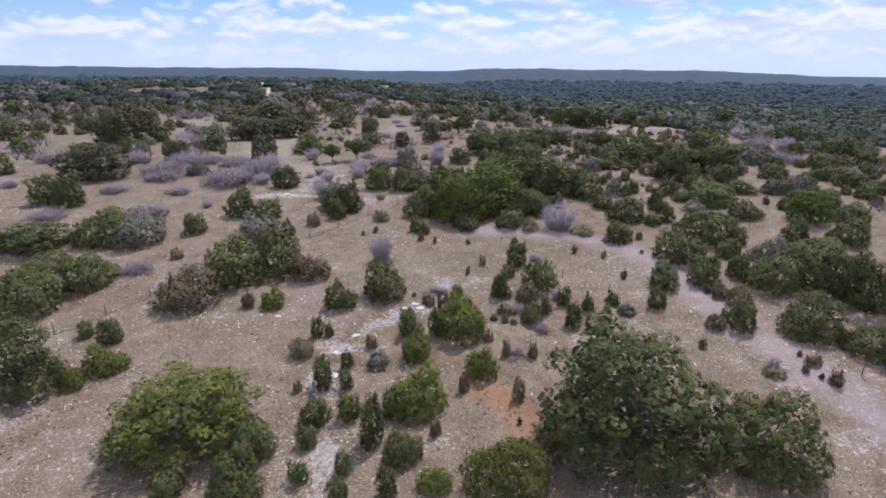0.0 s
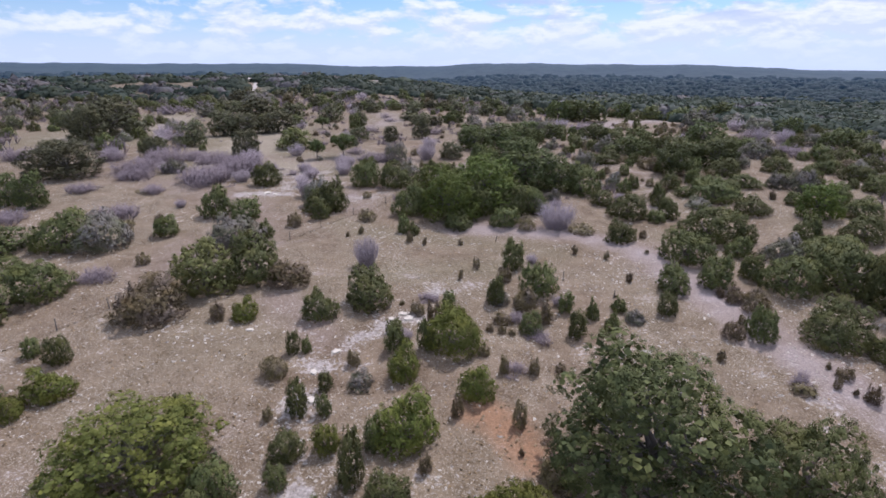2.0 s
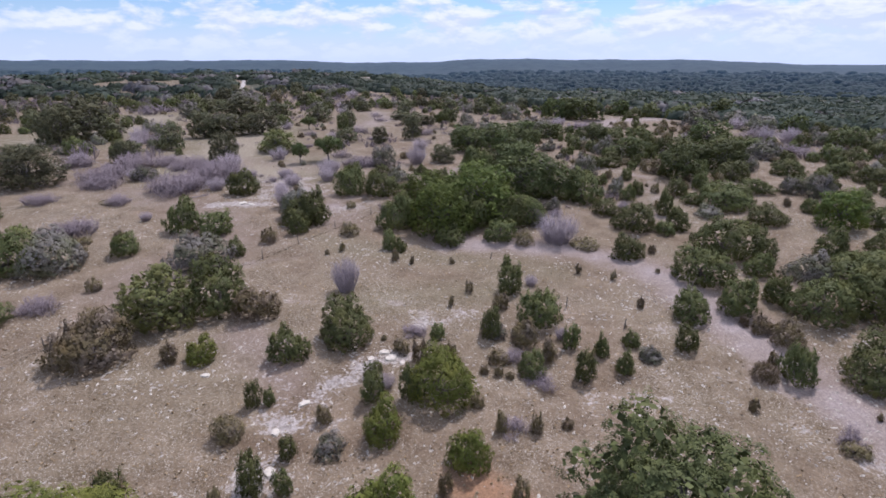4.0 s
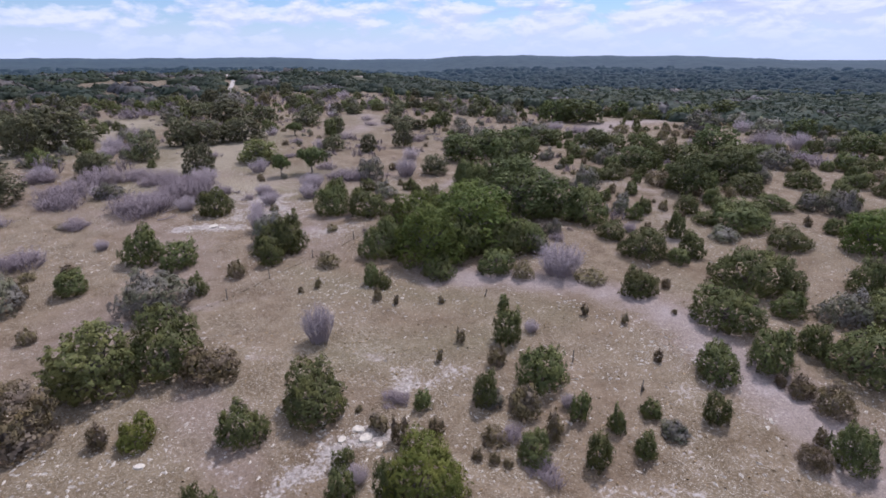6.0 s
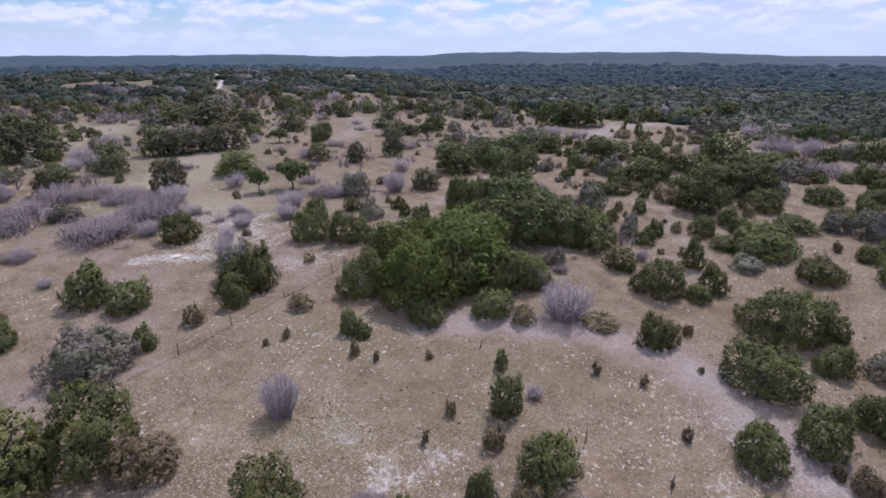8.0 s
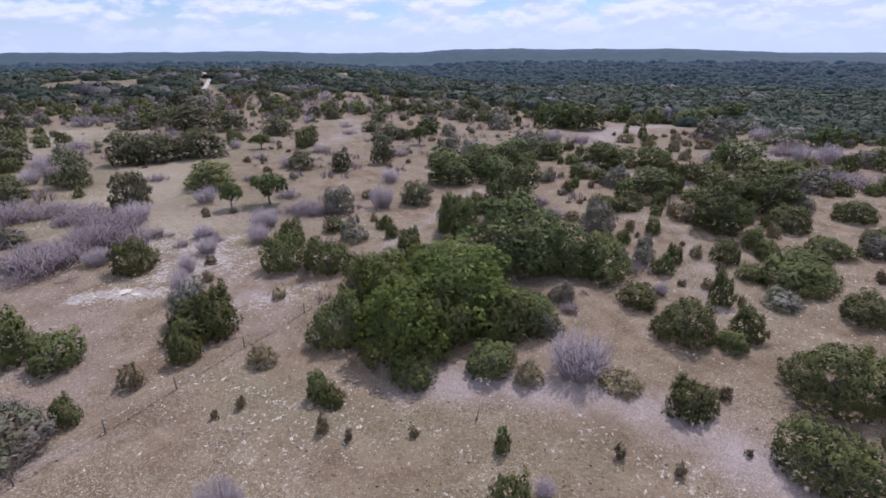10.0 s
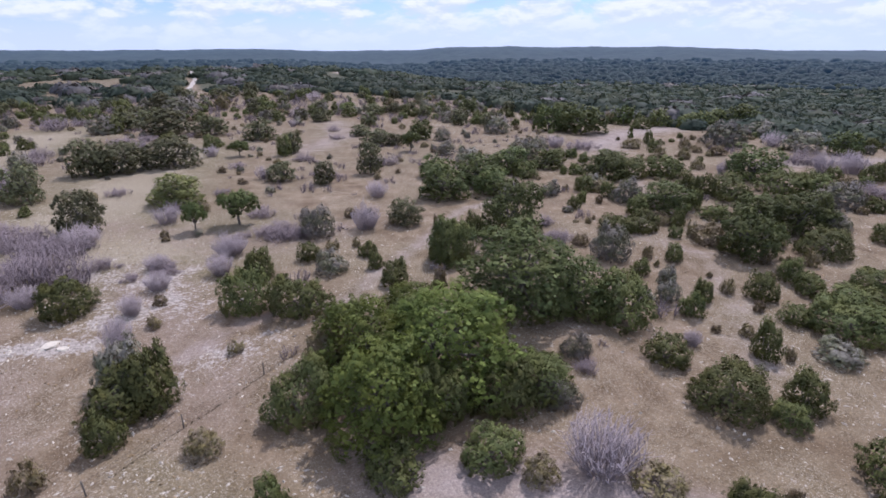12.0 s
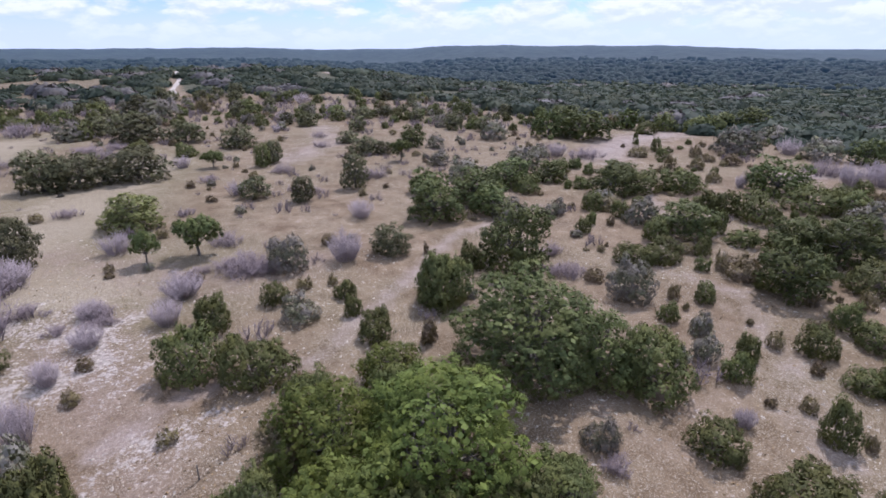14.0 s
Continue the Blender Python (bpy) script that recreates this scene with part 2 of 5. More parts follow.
GROUND = ground_material()
LIMESTONE = stone_material()
HAZY = distance_material()
BARK_OAK = bark("oak_bark", (0.06, 0.05, 0.042), (0.17, 0.15, 0.13))
BARK_JUNIPER = bark("juniper_bark", (0.10, 0.075, 0.06), (0.24, 0.2, 0.17))
DEAD_WOOD = bark("weathered_wood", (0.15, 0.118, 0.124), (0.28, 0.23, 0.242))
CALICHE = bark("caliche", (0.31, 0.275, 0.24), (0.47, 0.425, 0.375))
PALE_WOOD = bark("pale_dead_wood", (0.25, 0.21, 0.219), (0.41, 0.352, 0.365))
POST_WOOD = bark("post_wood", (0.06, 0.052, 0.045), (0.15, 0.13, 0.11))
WIRE = bark("rusty_wire", (0.06, 0.045, 0.035), (0.12, 0.095, 0.08))
LEAF = {
    "juniper": foliage("juniper_green", (0.064, 0.077, 0.032), (0.134, 0.147, 0.053)),
    "young": foliage("young_juniper_green", (0.085, 0.105, 0.026), (0.175, 0.195, 0.046), through_light=0.16),
    "brown": foliage("brown_juniper", (0.115, 0.094, 0.048), (0.215, 0.178, 0.09), dead=0.25, grey=(0.21, 0.17, 0.13)),
    "grey": foliage("grey_bush", (0.115, 0.12, 0.072), (0.19, 0.192, 0.122), dead=0.5, grey=(0.22, 0.2, 0.18)),
    "oak": foliage("live_oak_leaf", (0.06, 0.079, 0.033), (0.13, 0.152, 0.054)),
    "bright": foliage("bright_oak_leaf", (0.06, 0.085, 0.025), (0.148, 0.18, 0.043), through_light=0.16),
    # brownish oaks, greyed further: distance haze put into the colour
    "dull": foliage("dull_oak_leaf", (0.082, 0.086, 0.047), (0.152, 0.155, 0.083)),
    "olive": foliage("olive_oak_leaf", (0.076, 0.09, 0.025), (0.165, 0.18, 0.044), through_light=0.16),
    "pale": foliage("pale_oak_leaf", (0.115, 0.132, 0.048), (0.21, 0.222, 0.085), through_light=0.14),
    # woods: distance haze is put into the leaf colours, cooler and flatter
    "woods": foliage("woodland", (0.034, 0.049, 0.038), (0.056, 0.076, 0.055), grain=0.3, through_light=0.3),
    "olive_woods": foliage("hazed_olive_woodland", (0.043, 0.057, 0.039), (0.069, 0.087, 0.058), grain=0.3, through_light=0.3),
    "bare_woods": foliage("hazed_leafless_woodland", (0.08, 0.078, 0.078), (0.13, 0.122, 0.124), grain=0.45),
    "weeds": foliage("shadowed_weeds", (0.1, 0.08, 0.052), (0.15, 0.125, 0.08)),
    "straw": foliage("dry_grass", (0.2, 0.155, 0.09), (0.42, 0.34, 0.21), through_light=0.35),
}


# ---- shape of the land ----
def sstep(a, b, v):
    u = min(1.0, max(0.0, (v - a) / (b - a)))
    return u * u * (3 - 2 * u)


def ground_z(x, y):
    """Height of the land: a low rise, a wooded valley beyond it and a line of hills."""
    ys = 120 - 14 * math.log1p(math.exp(-max(-30.0, min(30.0, (y - 120) / 14)))) if y < 500 else 120
    z = 0.85 + 0.0515 * ys - 0.009 * max(-90.0, min(90.0, x))
    z += 0.22 * math.sin(0.11 * x + 0.5) * math.sin(0.083 * y) + 0.1 * math.sin(0.23 * x + 0.31 * y)
    r = math.hypot(x, y)
    z += 11.0 * sstep(285, 480, y) * sstep(70, -110, x) * sstep(820, 520, r)
    z -= 11.0 * sstep(60, 330, x + 0.35 * (y - 220)) * sstep(100, 330, y)
    z -= 12.0 * sstep(430, 820, r) * sstep(200, -100, x)
    if r > 700:
        a = math.degrees(math.atan2(x, y))
        top = 39 + 6.0 * math.exp(-((a - 5) / 8) ** 2) + 4.0 * math.exp(-((a - 19) / 7) ** 2) + 1.2 * math.sin(0.9 * a) + 0.7 * math.sin(2.3 * a + 1)
        top *= (0.3 + 0.7 * sstep(40, 23, a)) * (0.82 + 0.18 * sstep(-32, -8, a))
        z += top * sstep(1750, 2500, r + 60 * math.sin(0.3 * a) + 25 * math.sin(1.1 * a)) * sstep(4300, 3000, r)
        z += 24 * sstep(2900, 4400, r)
    return z


# ---- the land ----
def along(points, width):
    """A soft band along a line: 1 on it, 0 at the width."""
    def value(x, y):
        best = 1e9
        for (ax, ay), (bx, by) in zip(points, points[1:]):
            dx, dy = bx - ax, by - ay
            u = min(1.0, max(0.0, ((x - ax) * dx + (y - ay) * dy) / (dx * dx + dy * dy)))
            best = min(best, math.hypot(x - ax - u * dx, y - ay - u * dy))
        return max(0.0, 1.0 - best / width)
    return value


RIDGE_ROAD = [(-120, 350), (-128, 364), (-142, 402), (-160, 447), (-171, 478)]
TRAILS = [
    (along([(36, 28), (33, 39), (30, 47), (29, 55), (27.5, 63), (25, 69), (19, 75), (9, 76), (1, 78)], 5.2), 0.8),
    (along([(-17, 72), (-24, 68), (-34, 62)], 2.2), 0.5),
    (along([(-14.6, 59.2), (-4.3, 59.9), (3.2, 60.5), (5.6, 61.2)], 1.8), 0.42),
    (along([(-19, 91), (-15, 97.8), (-5, 102.4), (-1.7, 110.3), (4, 121.8), (9, 134.6), (26, 150)], 3.2), 0.62),
    (along([(34, 88), (36, 96), (39, 104), (41, 115), (34, 122)], 6.5), 0.45),
    (along([(34, 122), (44, 140), (50, 165)], 4.0), 0.55),
    (along(RIDGE_ROAD, 5.0), 0.7),
    (along([(50, 195), (66, 222), (88, 238)], 16.0), 0.8),
    (along([(85, 172), (107, 180), (150, 165)], 10.0), 0.75),
    (along([(-28, 190), (-22, 215), (-30, 250)], 14.0), 0.6),
    (along([(-38, 40), (-19, 76)], 1.6), 0.35),
]
ROCKS = [
    (along([(-4.5, 50), (-10, 44), (-10.3, 39), (-10.6, 34)], 3.0), 0.72),
    (along([(-8, 29), (-9, 24)], 2.8), 0.7),
    (along([(-3, 50), (-7, 47)], 2.2), 1.0),
    (along([(-2, 56), (3, 57.5)], 3.2), 0.5),
    (along([(-36, 92), (-28, 94)], 2.6), 1.1),
    (along([(-29, 99), (-24, 101), (-28, 108), (-36, 109)], 7.0), 0.72),
    (along([(-17, 90), (-13, 94)], 4.5), 0.62),
    (along([(30, 34), (38, 46)], 9.0), 0.28),
    (along([(16, 44), (26, 56)], 9.0), 0.22),
    (along([(-30, 26), (-24, 30)], 8.0), 0.25),
    (along([(-260, 590), (-235, 600)], 18.0), 1.2),
    (along([(262, 568), (274, 580)], 9.0), 1.5),
    (along([(-60, 470), (-66, 520)], 9.0), 1.2),
]
LEDGES = [
    [(-20.4, 77.9), (-16.6, 77.2), (-11.2, 75.1), (-5.8, 72.0), (-2.3, 70.8), (3.4, 70.6), (5.2, 70.8)],
    [(13.4, 70.1), (15.4, 70.5), (19.3, 66.5), (22.4, 62.3), (24.6, 60.5)],
    [(-37, 92.3), (-32, 92), (-27.5, 92.9)],
    [(31.5, 46), (33.5, 40.3), (34.3, 33.6)],
]
BARES = [
    (along([(-46, 96), (-34, 88), (-27, 76), (-33, 62)], 13.0), 0.75),
    (along([(-30, 108), (-22, 97), (-16, 92), (-14, 84)], 10.0), 0.8),
    (along([(36, 28), (32, 44), (29, 57), (25, 70), (14, 76), (2, 77)], 7.5), 0.9),
    (along([(-18, 53), (-13, 49), (-10, 44)], 4.5), 0.8),
    (along([(-34, 30), (-24, 27), (-14, 34)], 7.0), 0.45),
    (along([(-9, 40), (-8, 30), (-5, 22)], 5.0), 0.35),
    (along([(17, 96), (22, 90), (30, 98), (36, 108), (40, 118)], 7.5), 0.45),
    (along([(-44, 128), (-20, 118), (-4, 130)], 10.0), 0.6),
    (along([(-70, 106), (-52, 98)], 11.0), 0.6),
]
GRASSES = [
    (along([(-60, 190), (-48, 120), (-34, 118)], 22.0), 1.0),
    (along([(-110, 215), (-100, 150)], 26.0), 1.0),
    (along([(-16, 79), (-10, 74), (2, 72), (14, 68)], 5.0), 0.5),
    (along([(-8, 60), (6, 63)], 5.0), 0.55),
]
EARTHS = [(along([(2.5, 36), (5, 33.5), (6.5, 31)], 4.2), 0.95), (along([(-3, 78), (7, 77)], 5.0), 0.35), (along([(-36, 120), (-30, 124)], 4.0), 0.4)]


def total(masks, x, y):
    return max([k * f(x, y) for f, k in masks] + [0.0])


def wood_edge(x):
    """How far ahead the closed woods begin."""
    e = 305 + 45 * sstep(-150, -105, x) - 50 * sstep(10, 45, x)
    return e - 1.1 * max(0.0, x - 38)


def thin_woods(x, y):
    """Where the far woods are leafless and broken by clearings."""
    return sstep(-115, -175, x) * sstep(640, 480, y)


def in_woods(x, y):
    d = y - wood_edge(x) + 22 * noise.noise(Vector((x * 0.03, y * 0.03, 3)))
    if d < 0:
        return 0.0
    if along(RIDGE_ROAD, 4.2)(x, y) > 0 or total(ROCKS[-3:], x, y) > 0.35:
        return 0.0
    gap = noise.noise(Vector((x * 0.028, y * 0.022, 9)))
    return min(1.0, 0.55 + d / 60) * (0.12 if gap > 0.22 else 1.0) * (1 - 0.4 * thin_woods(x, y))


def sheet(name, xs, ys, height, masks, material):
    """A grid of land with named masks."""
    nx, ny = len(xs), len(ys)
    verts = np.array([(x, y, height(x, y)) for y in ys for x in xs])
    i = np.arange(nx * ny).reshape(ny, nx)
    quads = np.stack([i[:-1, :-1], i[:-1, 1:], i[1:, 1:], i[1:, :-1]], -1).reshape(-1, 4)
    me = bpy.data.meshes.new(name)
    me.from_pydata(verts.tolist(), [], quads.tolist())
    for key, f in masks.items():
        at = me.attributes.new(key, "FLOAT", "POINT")
        at.data.foreach_set("value", np.array([f(v[0], v[1]) for v in verts], dtype=np.float32))
    me.polygons.foreach_set("use_smooth", np.ones(len(me.polygons), dtype=bool))
    me.materials.append(material)
    return new(name, me)


def near_only(masks):
    return lambda x, y: total(masks, x, y) if abs(x) < 320 and -20 < y < 640 else 0.0


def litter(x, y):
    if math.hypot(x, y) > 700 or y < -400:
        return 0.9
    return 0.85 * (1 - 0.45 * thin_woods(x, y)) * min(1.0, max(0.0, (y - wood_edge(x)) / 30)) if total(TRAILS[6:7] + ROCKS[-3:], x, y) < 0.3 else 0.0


span = [math.sinh(5.4 * (2 * i / 400 - 1)) for i in range(401)]
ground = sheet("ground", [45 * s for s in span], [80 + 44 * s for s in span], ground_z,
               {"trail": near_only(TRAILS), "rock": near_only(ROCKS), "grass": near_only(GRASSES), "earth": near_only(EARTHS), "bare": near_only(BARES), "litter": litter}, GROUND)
tagged(ground, "dry stony ground of pale soil, limestone chips and straw-coloured grass", "ground", kind="structure")


def ridge_road():
    line = [(x + 1.6 * math.sin(0.05 * y), y) for x, y in RIDGE_ROAD]
    verts, faces = [], []
    for (ax, ay), (bx, by) in zip(line, line[1:]):
        for k in range(12):
            x, y = ax + (bx - ax) * k / 12, ay + (by - ay) * k / 12
            side = Vector((by - ay, ax - bx)).normalized()
            wide = 1.3 + 0.4 * noise.noise(Vector((x * 0.2, y * 0.2, 0)))
            for s in (-1, 0, 1):
                q = Vector((x, y)) + side * (s * wide)
                verts.append((q.x, q.y, ground_z(q.x, q.y) + 0.25 - 0.06 * abs(s)))
    for k in range(len(verts) // 3 - 1):
        for s in (0, 1):
            faces.append((3 * k + s, 3 * k + s + 1, 3 * k + s + 4, 3 * k + s + 3))
    me = bpy.data.meshes.new("road")
    me.from_pydata(verts, [], faces)
    me.polygons.foreach_set("use_smooth", np.ones(len(faces), dtype=bool))
    me.materials.append(CALICHE)
    tagged(new("road", me), "pale caliche track over the wooded rise", "road", kind="structure")


ridge_road()


def dome(rng, x, y, z, w, h, sides, rings):
    """The lumpy top of one far tree: its corners and faces."""
    verts, faces = [], []
    a0, p, q = rng.uniform(0, 6.28), rng.uniform(0, 6.28), rng.uniform(0, 6.28)
    for j in range(rings):
        u = (j / rings) * 1.45
        for i in range(sides):
            a = a0 + 2 * math.pi * (i + 0.5 * (j % 2)) / sides
            k = 1 + 0.2 * math.sin(2 * a + p) * math.cos(u) + 0.14 * math.sin(3 * a + q + 2 * u) + rng.uniform(-0.1, 0.1)
            verts.append((x + 0.5 * w * k * math.cos(u) * math.cos(a), y + 0.5 * w * k * math.cos(u) * math.sin(a), z + h * math.sin(u) * (1 + 0.5 * (k - 1)) - 0.3 * (j == 0)))
    for j in range(rings - 1):
        for i in range(sides):
            n = (i + 1) % sides
            faces.append((j * sides + i, j * sides + n, (j + 1) * sides + n, (j + 1) * sides + i))
    faces.append(tuple((rings - 1) * sides + i for i in range(sides)))
    return verts, faces


def build_backdrop():
    """Far wooded country and hills, out to the skyline."""
    rng = random.Random(31)
    verts, faces = [], []
    na, nr = 360, 70
    for j in range(nr):
        r = 700 + 4200 * (j / (nr - 1)) ** 1.9
        for i in range(na + 1):
            a = radians(-70 + 140 * i / na)
            x, y = r * math.sin(a), r * math.cos(a)
            bump = 2.0 * noise.noise(Vector((x * 0.012, y * 0.012, 1))) + 2.4 * noise.noise(Vector((x * 0.05, y * 0.05, 5)))
            verts.append((x, y, ground_z(x, y) + 0.5 + 5.5 * sstep(1000, 1700, r) + bump * (0.3 + 0.7 * sstep(720, 1000, r))))
    for j in range(nr - 1):
        for i in range(na):
            k = j * (na + 1) + i
            faces.append((k, k + 1, k + na + 2, k + na + 1))
    r = 690.0
    while r < 1800:
        g = 9.0 + 0.014 * (r - 690)
        a = -0.86
        while a < 0.86:
            aa, rr = a + rng.uniform(-0.5, 0.5) * g / r, r + rng.uniform(-0.5, 0.5) * g
            x, y = rr * math.sin(aa), rr * math.cos(aa)
            a += g / r * (1.0 if noise.noise(Vector((x * 0.01, y * 0.006, 7))) < 0.15 else 2.2)
            w = g * rng.uniform(0.7, 1.5)
            v, f = dome(rng, x, y, ground_z(x, y), w, w * rng.uniform(0.3, 0.6), 6, 3)
            k = len(verts)
            verts += v
            faces += [tuple(k + i for i in q) for q in f]
        r += g * 1.1
    me = bpy.data.meshes.new("backdrop")
    me.from_pydata(verts, [], faces)
    me.polygons.foreach_set("use_smooth", np.ones(len(me.polygons), dtype=bool))
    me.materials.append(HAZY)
    return tagged(new("backdrop", me), "distant wooded country and low hills, blue with haze", "hills", kind="structure")


build_backdrop()


# ---- how plants are made ----
def leaf_mesh(name, centres, normals, size, material, long=1.0, rng=None, shade=None, which=None):
    """One mesh of many small leaf sprays: a four-cornered blade at each centre, facing its normal; shade: the way its clump faces."""
    n = len(centres)
    rng = rng or np.random.default_rng(1)
    normals = normals / np.linalg.norm(normals, axis=1)[:, None]
    up = np.array([0, 0, 1.0]) + rng.normal(0, 0.35, (n, 3))
    a = np.cross(up, normals)
    a /= np.linalg.norm(a, axis=1)[:, None] + 1e-9
    b = np.cross(normals, a)
    s = size * rng.uniform(0.55, 1.35, (n, 1)) if np.isscalar(size) else size[:, None]
    k = rng.uniform(0.75, 1.25, (n, 1)) * (long if np.isscalar(long) else long[:, None])
    bend = normals * s * rng.uniform(-0.35, 0.1, (n, 1))
    v = np.stack([centres - a * s * 0.5 + bend, centres - b * s * k * 0.55, centres + a * s * 0.5 + bend, centres + b * s * k * 0.6], 1).reshape(-1, 3)
    me = bpy.data.meshes.new(name)
    me.vertices.add(4 * n)
    me.vertices.foreach_set("co", v.astype(np.float32).ravel())
    me.loops.add(4 * n)
    me.loops.foreach_set("vertex_index", np.arange(4 * n, dtype=np.int32))
    me.polygons.add(n)
    me.polygons.foreach_set("loop_start", np.arange(0, 4 * n, 4, dtype=np.int32))
    me.update(calc_edges=True)
    me.validate()
    if shade is not None:
        shade = shade / np.linalg.norm(shade, axis=1)[:, None]
        at = me.attributes.new("custom_normal", "FLOAT_VECTOR", "POINT")
        at.data.foreach_set("vector", np.repeat(shade, 4, axis=0).astype(np.float32).ravel())
    for one in material if which is not None else [material]:
        me.materials.append(one)
    if which is not None:
        me.polygons.foreach_set("material_index", which.astype(np.int32))
    return me


def lobe_skin(rng, lobes, count, low, gap=0.0, sink=0.06):
    """Places over a heap of lobes (centre, radii) and the ways they face; gap: the share left bare, in patches."""
    cen = np.array([c for c, r in lobes])
    rad = np.array([r for c, r in lobes])
    area = rad[:, 0] * rad[:, 2]
    pts, out = [], []
    wave = rng.uniform(0, 6.28, 3)
    got, tries = 0, 0
    while got < count and tries < 40:
        tries += 1
        m = 2 * count
        pick = rng.choice(len(lobes), m, p=area / area.sum())
        d = rng.normal(0, 1, (m, 3))
        d[:, 2] += 0.2
        d /= np.linalg.norm(d, axis=1)[:, None]
        q = cen[pick] + d * rad[pick] * (1.0 - np.abs(rng.normal(0, sink, m)))[:, None]
        inside = np.zeros(m, bool)
        for c, r in zip(cen, rad):
            inside |= (((q - c) / r) ** 2).sum(1) < 0.62
        holes = np.sin(13 * q[:, 0] + wave[0]) + np.sin(12 * q[:, 1] + 4 * q[:, 2] + wave[1]) + np.sin(14 * q[:, 2] + 5 * q[:, 0] + wave[2])
        ok = (q[:, 2] > low) & ~inside & ((holes < 2.1 - 3.6 * gap) | (rng.uniform(0, 1, m) < 0.15))
        pts.append(q[ok])
        out.append((d / rad[pick])[ok])
        got += int(ok.sum())
    q, o = np.concatenate(pts)[:count], np.concatenate(out)[:count]
    return q, o / np.linalg.norm(o, axis=1)[:, None]


def make_crown(rng, lobes, tufts, each, radius, stretch, low, size, long, material, parent, gap=0.0, ragged=0.2, upright=1.0):
    """A crown one wide and one high, standing on zero: tufts of fine sprays over the lobes, broad shaded sprays behind them."""
    hub, out = lobe_skin(rng, lobes, tufts, low, gap)
    tufts = len(hub)
    mid = np.array([c for c, r in lobes]).mean(0) * np.array([1, 1, 0.8])
    whole = hub - mid
    whole /= np.linalg.norm(whole, axis=1)[:, None] + 1e-6
    n = tufts * each
    which = np.repeat(np.arange(tufts), each)
    d = rng.normal(0, 1, (n, 3)) + 0.75 * out[which] + np.array([0, 0, 0.2])
    d /= np.linalg.norm(d, axis=1)[:, None]
    r = radius * np.exp(rng.normal(0, ragged, tufts))
    tall = stretch * rng.uniform(0.75, 1.35, tufts)
    reach = r[which] * rng.uniform(0.45, 1.08, n)
    pts = hub[which] + d * np.stack([reach, reach, reach * tall[which]], 1)
    nor = d + 0.4 * out[which] + rng.normal(0, 0.28, (n, 3)) + np.array([0, 0, 0.2])
    fac = 0.4 * d + 0.6 * out[which] + 0.75 * whole[which] + rng.normal(0, 0.09, (n, 3))
    nor[:, 2] *= upright
    keep = pts[:, 2] > 0.0
    pts, nor, fac = pts[keep], nor[keep], fac[keep]
    back = min(2600, max(70, n // 6))
    shrunk = [(c, tuple(0.8 * v for v in r)) for c, r in lobes]
    p2, o2 = lobe_skin(rng, shrunk, back, low * 0.5, 0.35 * gap)
    back = len(p2)
    f2 = o2 + rng.normal(0, 0.15, (back, 3))
    lo, hi = np.percentile(pts, 1, axis=0), np.percentile(pts, 99.3, axis=0)
    s = 1.0 / max(hi[0] - lo[0], hi[1] - lo[1])
    both = np.concatenate([pts, p2])
    both[:, :2] = (both[:, :2] - (lo[:2] + hi[:2]) / 2) * s
    both[:, 2] /= hi[2]
    big = math.sqrt(3.4 / back)
    sizes = np.concatenate([size * rng.uniform(0.6, 1.35, len(pts)), big * rng.uniform(0.75, 1.15, back)])
    slim = np.concatenate([np.full(len(pts), long), np.full(back, 1.0)])
    part("crown", leaf_mesh("crown", both, np.concatenate([nor, o2]), sizes, material, slim, rng, np.concatenate([fac, f2])), parent)


def tubes(name, lines, material, sides=6):
    """Tapered round limbs: each line is a list of (point, radius)."""
    verts, faces = [], []
    for line in lines:
        first = len(verts)
        for k, (p, r) in enumerate(line):
            p = Vector(p)
            ahead = Vector(line[min(k + 1, len(line) - 1)][0]) - Vector(line[max(k - 1, 0)][0])
            side = ahead.orthogonal().normalized()
            other = ahead.normalized().cross(side)
            for i in range(sides):
                a = 2 * math.pi * i / sides
                verts.append(p + (side * math.cos(a) + other * math.sin(a)) * r)
        for k in range(len(line) - 1):
            for i in range(sides):
                j = (i + 1) % sides
                b = first + k * sides
                faces.append((b + i, b + j, b + sides + j, b + sides + i))
        faces.append(tuple(first + (len(line) - 1) * sides + i for i in range(sides)))
    me = bpy.data.meshes.new(name)
    me.from_pydata([tuple(v) for v in verts], [], faces)
    me.polygons.foreach_set("use_smooth", np.ones(len(me.polygons), dtype=bool))
    me.materials.append(material)
    return me


def bent(rng, a, b, ra, rb, steps=4, wild=0.05):
    """A crooked limb from a to b."""
    a, b = np.array(a, float), np.array(b, float)
    line = []
    for k in range(steps + 1):
        u = k / steps
        p = a + (b - a) * u
        if 0 < k < steps:
            p = p + rng.normal(0, wild, 3)
        line.append((tuple(p), ra + (rb - ra) * u))
    return line


def part(name, me, parent, label=""):
    ob = new(name, me)
    ob.parent = parent
    return tagged(ob, label) if label else ob


